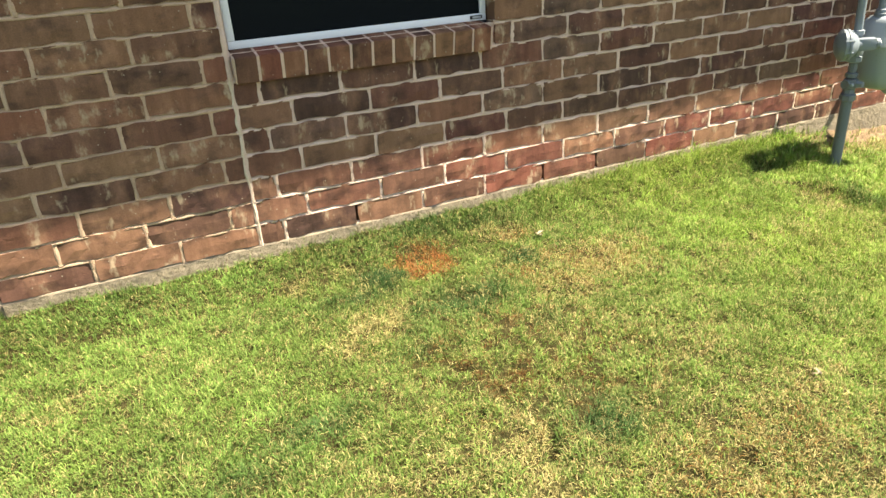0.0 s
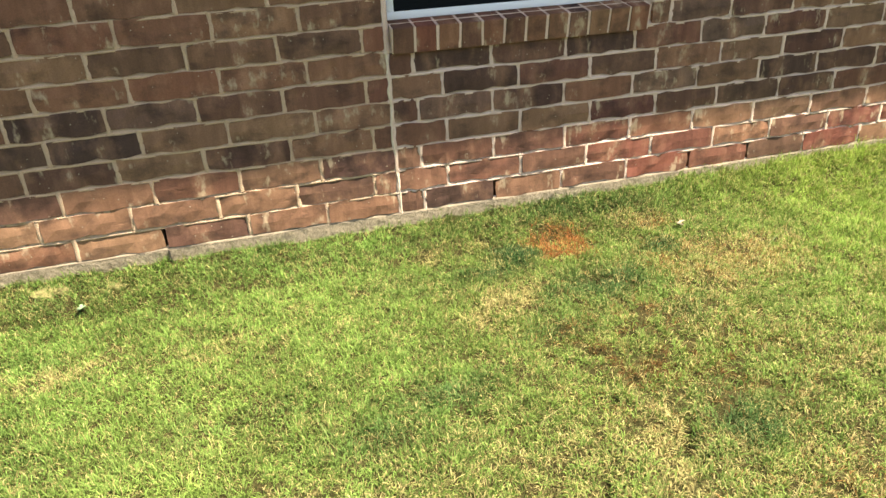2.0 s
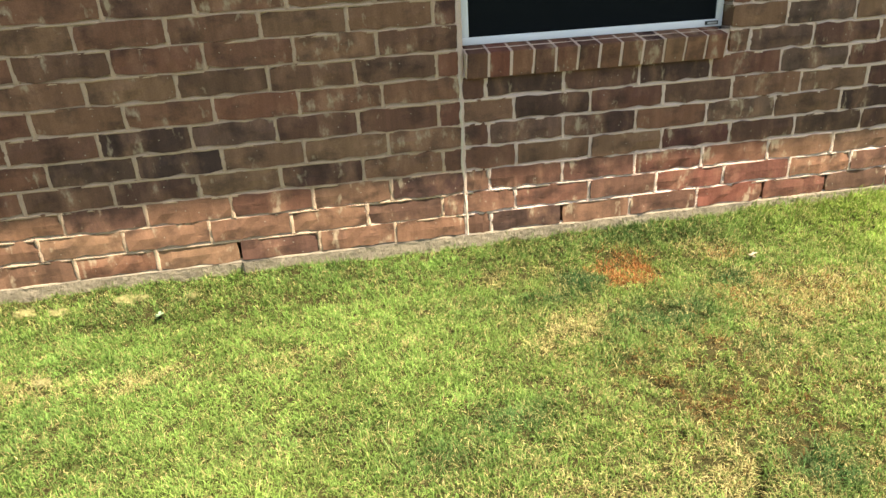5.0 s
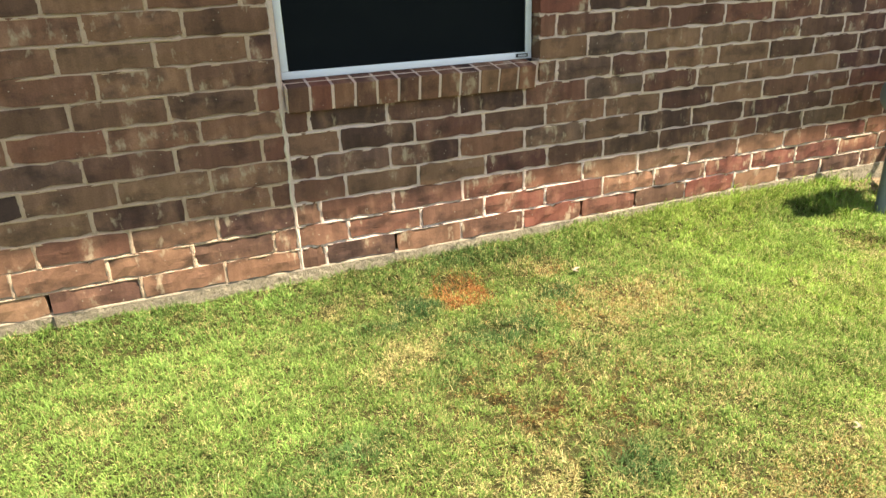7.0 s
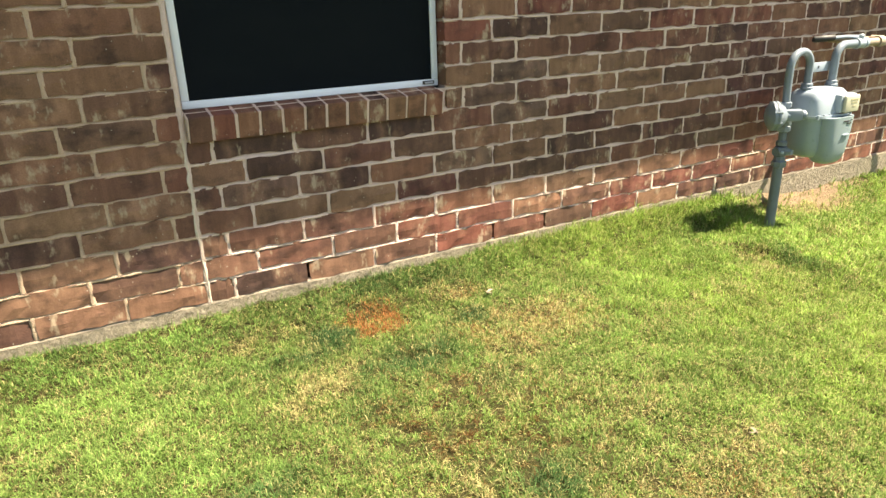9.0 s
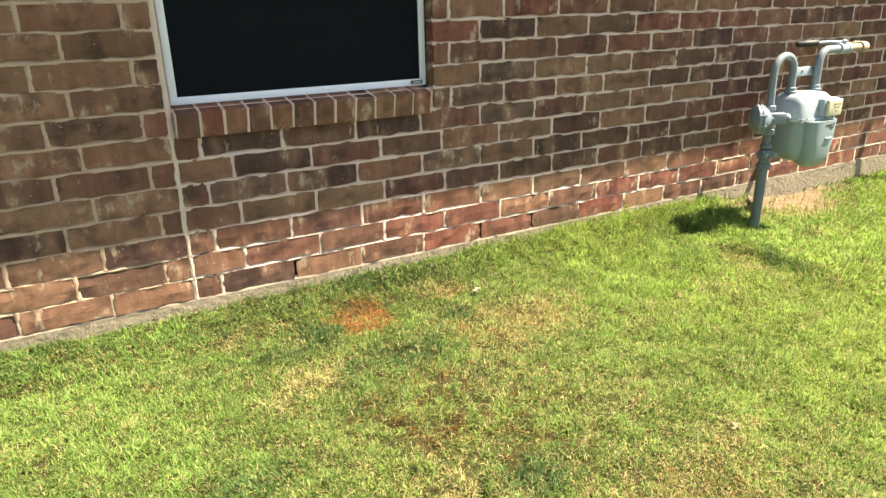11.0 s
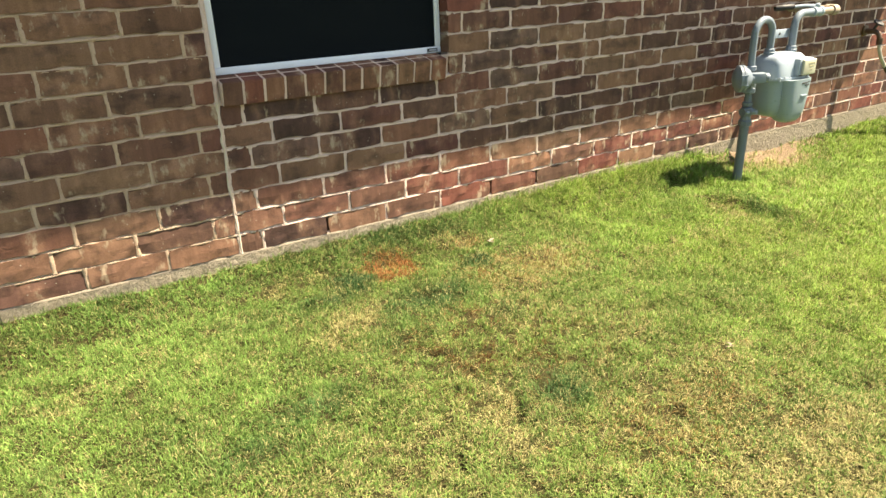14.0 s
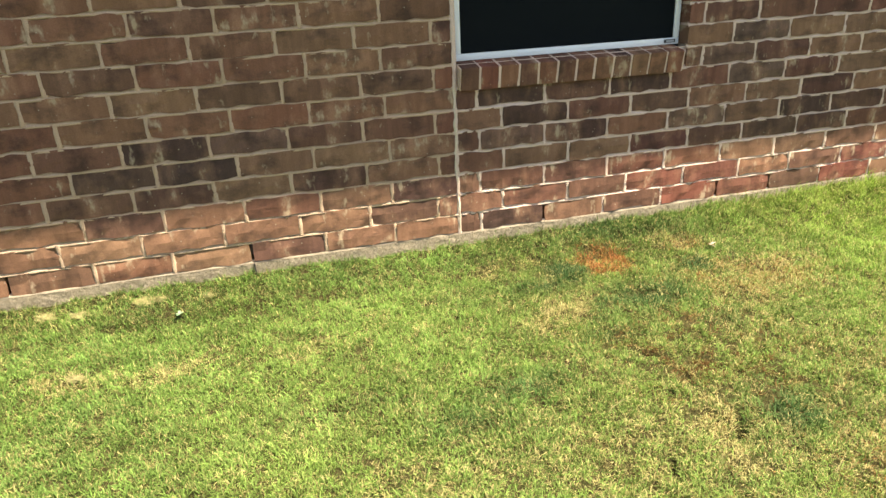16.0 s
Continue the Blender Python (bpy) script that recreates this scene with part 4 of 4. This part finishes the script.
thing("ceiling", bm, PLAIN_TRIM, "plain flat ceiling inside the house", "ceiling", kind="structure", smooth=False)

# ---------------------------------------------------------------- litter on the lawn
def stand(x, y, up=0.0):
    return Vector((x, y, float(ground_z(x, y)) + up))


def straw_clump(x, y, size, seed):
    """A low heap of dry clippings: many thin stalks over a small mound."""
    g = random.Random(seed)
    bm = bmesh.new()
    o = stand(x, y)
    bmesh.ops.create_icosphere(bm, subdivisions=2, radius=1.0, matrix=Matrix.Translation(o) @ Matrix.Diagonal((size, size * 0.62, size * 0.40, 1)))
    for v in bm.verts:
        v.co += Vector((g.uniform(-1, 1), g.uniform(-1, 1), g.uniform(-1, 1))) * size * 0.16
    for k in range(260):
        a, r = g.uniform(0, 6.28), size * math.sqrt(g.random()) * 1.1
        p = o + Vector((r * math.cos(a), r * 0.62 * math.sin(a), size * 0.42 * math.sqrt(max(0, 1 - (r / size / 1.1) ** 2)) + 0.002))
        d = Vector((g.uniform(-1, 1), g.uniform(-1, 1), g.uniform(-0.35, 0.6))).normalized() * g.uniform(0.008, 0.020)
        s = d.orthogonal().normalized() * 0.0009
        vs = [bm.verts.new(p - s), bm.verts.new(p + s), bm.verts.new(p + d)]
        bm.faces.new(vs)
    return thing("straw_clump", bm, STRAW, "small heap of pale dry clippings by the slab", "dry grass", "dry clippings", smooth=False)


for k, (x, y, s) in enumerate(((-1.10, -0.045, 0.034), (-1.05, -0.050, 0.022), (-1.30, -0.060, 0.028), (-1.40, -0.050, 0.030), (-0.90, -0.060, 0.018), (-1.26, -0.37, 0.020))):
    straw_clump(x, y, s, 200 + k)


def dry_leaf(x, y, length, turn, seed):
    """A curled dry leaf with a stalk and two lobes."""
    g = random.Random(seed)
    bm = bmesh.new()
    o = stand(x, y, 0.022)
    for lobe, (a, l) in enumerate(((0, 1.0), (52, 0.62), (-40, 0.5))):
        q = Matrix.Rotation(radians(turn + a), 3, "Z")
        left, right, rib = [], [], []
        for i in range(7):
            t = i / 6
            w = length * 0.15 * l * math.sin(math.pi * min(1, t * 0.93 + 0.07)) + 0.0006
            lift = 0.005 * math.sin(t * 3.0 + lobe) * l
            p = o + q @ Vector((t * length * l, 0, lift))
            n = q @ Vector((0, w, 0.003 * g.random() + w * 0.2))
            left.append(bm.verts.new(p + n))
            rib.append(bm.verts.new(p))
            right.append(bm.verts.new(p + q @ Vector((0, -w, w * 0.2 + 0.003 * g.random()))))
        for r1, r2 in ((left, rib), (rib, right)):
            for i in range(6):
                bm.faces.new((r1[i], r1[i + 1], r2[i + 1], r2[i]))
    ob = thing("dry_leaf", bm, PALE_LEAF, "curled bleached dry leaf lying on the grass", "leaf", "fallen leaves")
    return ob


dry_leaf(0.905, -0.235, 0.038, 20, 1)
dry_leaf(1.115, -1.20, 0.030, 80, 2)


def stem(x, y, height, lean, turn, material, label):
    """One long bent grass stem with a thin blade."""
    bm = bmesh.new()
    o = stand(x, y, -0.004)
    d = Vector((math.cos(radians(turn)), math.sin(radians(turn)), 0))
    pts = [o + d * (lean * t * t * height) + Vector((0, 0, height * (t - 0.25 * lean * t * t))) for t in np.linspace(0, 1, 7)]
    tube(bm, pts, [0.0013 * (1 - 0.75 * k / 6) for k in range(7)], 5)
    return thing("grass_stem", bm, material, label, "grass stem", "long grass stems")


GREEN_STEM = painted("green stem", (0.14, 0.22, 0.05), (0.20, 0.28, 0.07), 0.6)
for x, y, h, l, a in ((1.30, -0.16, 0.11, 0.2, 100), (1.02, -0.50, 0.10, 0.9, 20), (-0.30, -0.62, 0.11, 1.1, 30), (0.02, -0.33, 0.07, 0.8, 35), (1.17, -0.20, 0.08, 0.5, 60), (-0.36, -0.86, 0.07, 0.8, 120)):
    stem(x, y, h, l, a, GREEN_STEM, "single long green grass stem leaning over the lawn")
for x, y, h, l, a in ((0.92, -0.66, 0.06, 1.5, -10), (-1.22, -0.42, 0.07, 0.4, 80), (-1.27, -0.46, 0.06, 0.5, 110), (0.50, -1.28, 0.05, 1.4, 30), (-0.90, -0.60, 0.05, 1.5, 160), (0.10, -0.95, 0.05, 1.5, 15)):
    stem(x, y, h, l, a, STRAW, "dry straw stem lying on the lawn")


def weed(x, y, size, seed):
    """A small rosette of broad pale leaves."""
    g = random.Random(seed)
    bm = bmesh.new()
    o = stand(x, y, 0.018)
    for k in range(9):
        q = Matrix.Rotation(g.uniform(0, 6.28), 3, "Z")
        l, rise = size * g.uniform(0.6, 1.1), g.uniform(0.2, 0.9)
        ring = []
        for t, w in ((0, 0.05), (0.35, 0.26), (0.7, 0.30), (1, 0.04)):
            c = Vector((t * l, 0, rise * l * t * (1.1 - 0.5 * t)))
            ring.append((bm.verts.new(o + q @ (c + Vector((0, w * l, 0.003)))), bm.verts.new(o + q @ (c - Vector((0, w * l, -0.003))))))
        for a, b in zip(ring, ring[1:]):
            bm.faces.new((a[0], a[1], b[1], b[0]))
    return thing("weed", bm, WEED, "small pale blue-green weed in the lawn", "weed")


weed(-0.99, -0.135, 0.015, 5)

# ---------------------------------------------------------------- bricks
def brick_mesh(k, length, height, depth):
    """A fired brick with a worn, uneven front: about forty triangles."""
    g = random.Random(500 + k)
    bm = bmesh.new()
    nx, nz = 6, 2
    front = []
    for i in range(nx + 1):
        col = []
        for j in range(nz + 1):
            x, z = -length / 2 + length * i / nx, -height / 2 + height * j / nz
            ex, ez = i in (0, nx), j in (0, nz)
            y = g.uniform(-0.0024, 0.0014)
            if ex:
                x += math.copysign(g.uniform(-0.0032, 0.0004), x)
                y += 0.0006
            if ez:
                z += math.copysign(g.uniform(-0.0046, 0.0008), z)
                y += 0.0006
            if ex and ez:
                x -= math.copysign(0.0022, x)
                z -= math.copysign(0.0022, z)
            if (ez or ex) and g.random() < 0.22:
                z *= 0.86 if ez else 1
                y += 0.0012
            col.append(bm.verts.new((x, y, z)))
        front.append(col)
    for i in range(nx):
        for j in range(nz):
            bm.faces.new((front[i][j], front[i + 1][j], front[i + 1][j + 1], front[i][j + 1]))
    rim = [front[i][0] for i in range(nx + 1)] + [front[nx][j] for j in range(1, nz + 1)] + [front[i][nz] for i in range(nx - 1, -1, -1)] + [front[0][j] for j in range(nz - 1, 0, -1)]
    back = [bm.verts.new((v.co.x, depth, v.co.z)) for v in rim]
    for a in range(len(rim)):
        b = (a + 1) % len(rim)
        bm.faces.new((rim[a], rim[b], back[b], back[a]))
    return bm


BL, BH = 0.2395, C - JOINT
VARIANTS = [mesh_of("brick", brick_mesh(k, BL, BH, 0.078), BRICK) for k in range(14)]
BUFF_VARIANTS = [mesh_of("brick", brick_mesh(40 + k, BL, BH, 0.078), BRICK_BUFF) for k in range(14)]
lay = random.Random(77)


def course_joints(k):
    """Where the head joints of a course stand: even and odd courses break bond, with cut bricks at the movement joint."""
    right, left = (0.0815, -0.2415) if k % 2 == 0 else (0.1725, -0.0735)
    if k >= 7 and k % 2:
        right = 0.1830
    step = 0.2506
    xs = [0.0]
    xs += [right + step * i for i in range(int((X1 - right) / step) + 1)]
    xs += [left - step * i for i in range(int((left - X0) / step) + 1)]
    if k >= 7 and k % 2:
        xs = [0.957 if abs(x - 0.9348) < 0.001 else x for x in xs]
    return sorted(xs)


# bricks whose firing shows plainly: where along the wall, and in which course
FIRED = {"charcoal": ((-1.06, 4), (-0.96, 3), (-0.93, 5), (-0.86, 4), (-0.46, 3), (-0.21, 1), (-0.13, 2), (0.20, 0), (0.31, 5), (0.46, 4), (0.91, 5), (1.04, 3), (1.29, 3), (1.46, 4), (1.54, 3), (1.55, 5), (1.71, 4), (1.97, 4), (2.06, 3), (2.06, 7), (2.27, 7)),
         "tan": ((-1.14, 1), (-0.97, 1), (-0.87, 0), (-0.87, 2), (-0.71, 3), (-0.70, 1), (-0.61, 4), (-0.47, 1), (-0.43, 2), (-0.36, 1), (-0.32, 0), (-0.31, 2), (-0.29, 4), (-0.20, 3), (-0.12, 0), (-0.12, 4), (0.10, 5), (0.30, 3), (0.46, 0), (0.50, 3), (0.98, 8), (1.05, 5), (1.20, 2), (1.20, 4), (1.30, 5), (1.43, 8), (1.45, 2), (1.55, 7), (1.69, 6), (1.70, 8), (1.79, 7), (1.80, 5), (1.95, 6), (1.96, 2), (2.20, 6)),
         "red": ((-1.07, 2), (-0.62, 0), (-0.62, 2), (-0.45, 5), (-0.41, 4), (-0.20, 5), (-0.04, 1), (-0.03, 3), (-0.03, 5), (0.04, 0), (0.05, 2), (0.05, 4), (0.09, 1), (0.09, 3), (0.21, 2), (0.28, 1), (0.45, 2), (0.49, 1), (0.93, 7), (0.98, 6), (1.05, 9), (1.28, 9), (1.31, 7), (1.45, 6), (1.52, 9), (1.71, 2), (1.80, 3), (1.93, 8), (2.04, 5), (2.19, 8), (2.21, 2), (2.21, 4), (2.27, 5)),
         "olive": ((-0.70, 5), (0.21, 4), (0.98, 4), (1.07, 7), (1.19, 8), (1.20, 6), (2.30, 3))}


def firing(p, q, k):
    for tint, places in FIRED.items():
        if any(course == k and p < x < q for x, course in places):
            return BRICK_TINTS[tint]


CUTS = {}


def cut_brick(width):
    """Short bricks beside the joints are cut, not squeezed."""
    key = round(width / 0.02) * 0.02
    if key not in CUTS:
        CUTS[key] = mesh_of("brick", brick_mesh(80 + len(CUTS), key, BH, 0.078), BRICK)
    return CUTS[key], width / key


head_joints = []
far_boxes = []
for k in range(int(TOP / C)):
    zc = (k + 0.5) * C + 0.002
    xs = [x + (lay.uniform(-0.006, 0.006) if abs(x) > 1e-6 and min(abs(x - w) for w in WEEPS) > 0.03 else 0) for x in course_joints(k)]
    if k < 14:
        head_joints += [(x, k) for x in xs if -2.35 < x < 4.95 and not (k == 0 and min(abs(x - w) for w in WEEPS) < 0.012)]
    for a, b in zip(xs, xs[1:]):
        lo, hi = a + JOINT / 2, b - JOINT / 2
        z0, z1 = k * C, (k + 1) * C
        pieces = [(lo, hi)]
        if z1 > WIN[2] - 0.06 and z0 < WIN[3]:
            # leave the window's opening, with its sill, free
            cut_lo, cut_hi = WIN[0] - 0.010, WIN[1] + 0.001
            pieces = [(p, q) for p, q in ((lo, min(hi, cut_lo)), (max(lo, cut_hi), hi)) if q - p > 0.022]
        for p, q in pieces:
            near = k < 13 and -1.85 < (p + q) / 2 < 3.55
            if near:
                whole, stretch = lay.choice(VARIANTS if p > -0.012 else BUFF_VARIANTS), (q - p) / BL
                if stretch < 0.85:
                    whole, stretch = cut_brick(q - p)
                ob = new("brick", whole)
                ob.parent = wall
                tint = firing(p, q, k)
                if tint:
                    ob.material_slots[0].link = "OBJECT"
                    ob.material_slots[0].material = tint
                ob.location = ((p + q) / 2, lay.uniform(-0.0016, 0.0008), zc - 0.002 + lay.uniform(-0.0012, 0.0012))
                ob.scale = (stretch, 1, lay.uniform(0.995, 1.035))
                ob.rotation_euler = (lay.uniform(-0.036, 0.008), lay.uniform(-0.006, 0.006), lay.uniform(-0.006, 0.006))
            else:
                far_boxes.append((p, q, zc, lay.uniform(-0.002, 0.002)))

verts, faces = [], []
for p, q, z, s in far_boxes:
    n, h = len(verts), BH / 2
    j = [lay.uniform(-0.0015, 0.0015) for _ in range(4)]
    verts += [(p + 0.002, s, z - h + j[0]), (q - 0.002, s, z - h + j[1]), (q - 0.002, s, z + h + j[2]), (p + 0.002, s, z + h + j[3]), (p, 0.07, z - h), (q, 0.07, z - h), (q, 0.07, z + h), (p, 0.07, z + h)]
    faces += [(n, n + 1, n + 2, n + 3), (n + 4, n, n + 3, n + 7), (n + 1, n + 5, n + 6, n + 2), (n + 3, n + 2, n + 6, n + 7), (n + 4, n + 5, n + 1, n)]
me = bpy.data.meshes.new("brickwork")
me.from_pydata(verts, [], faces)
me.materials.append(BRICK_FAR)
rest = tagged(new("brickwork", me), kind="stuff")
rest.parent = wall

# mortar in the joints: beds weathered to slope outwards, heads a little hollow
verts, faces = [], []


def in_window(x, z):
    return WIN[0] - 0.004 < x < WIN[1] + 0.004 and z > WIN[2] - 0.060


bx = np.arange(-2.35, 4.95, 0.0075)
for k in range(14):
    lumps = 0.0024 * (lattice(bx, bx * 0 + k, 0.055, 331) - 0.5) + 0.0030 * (lattice(bx, bx * 0 + k * 1.7, 0.011, 332) - 0.5)
    wave = 0.0022 * (lattice(bx, bx * 0 + k * 2.3, 0.030, 333) - 0.5)
    last = None
    for x, u, w in zip(bx.tolist(), lumps.tolist(), wave.tolist()):
        n = len(verts)
        z = k * C + w
        verts += [(x, 0.007, z - 0.0096), (x, 0.0005 - 0.5 * u, z - 0.0070), (x, 0.0012 - 0.6 * u, z - 0.0022), (x, 0.0050 - 0.6 * u, z + 0.0026), (x, 0.008, z + 0.0090)]
        if last is not None and not in_window(x, z):
            faces += [(last + q, n + q, n + q + 1, last + q + 1) for q in range(4)]
        last = n
for x, k in head_joints:
    if in_window(x, (k + 0.5) * C):
        continue
    for row in range(7):
        z = k * C + C * row / 6
        n = len(verts)
        u = 0.0030 * (lay.random() - 0.5)
        s = 0.0020 * (lay.random() - 0.5)
        verts += [(x - 0.0110, 0.008, z), (x - 0.0056 + s, 0.0004 - u, z), (x + s, 0.0010 - u, z), (x + 0.0056 + s, 0.0004 - u, z), (x + 0.0110, 0.008, z)]
        if row:
            faces += [(n - 5 + q, n - 4 + q, n + q + 1, n + q) for q in range(4)]
me = bpy.data.meshes.new("joint_mortar")
me.from_pydata(verts, [], faces)
me.materials.append(MORTAR)
me.materials.append(MORTAR_BROWN)           # the wall panel beyond the movement joint is stained browner
me.polygons.foreach_set("material_index", [int(verts[f[0]][0] < -0.012) for f in faces])
me.shade_smooth()
pointing = tagged(new("joint_mortar", me), "pale weathered mortar joints", kind="stuff")
pointing.parent = wall

# rowlock sill: bricks on edge, sloping out under the window
SILL = []
for k in range(5):
    bm = box(bmesh.new(), (-0.0318, -0.032, -0.080), (0.0318, 0.072, -0.001), 0.0035, 2)
    g = random.Random(900 + k)
    for v in bm.verts:
        v.co += Vector((g.uniform(-1, 1), g.uniform(-1, 1), g.uniform(-1, 1))) * 0.0012
    SILL.append(mesh_of("sill_brick", bm, BRICK))
sill_n, sill_x0, sill_step = 11, 0.0108, 0.0711
for k in range(sill_n + 1):
    x = sill_x0 + 0.0385 + sill_step * k
    if x > WIN[1] + 0.01:
        break
    ob = new("sill_brick", SILL[k % 5])
    ob.parent = wall
    ob.location = (x, lay.uniform(-0.0015, 0.0015), 0.6015 + lay.uniform(-0.001, 0.001))
    ob.rotation_euler = (radians(10), 0, lay.uniform(-0.012, 0.012))
    ob.scale = (1, 1, 1)
bm = bmesh.new()
box(bm, (sill_x0 + 0.003, -0.0290, -0.0775), (0.868, 0.070, -0.0028))
bm.transform(pose(0, 0, 0.6015, 10))
part("sill_mortar", bm, MORTAR, wall, smooth=False)
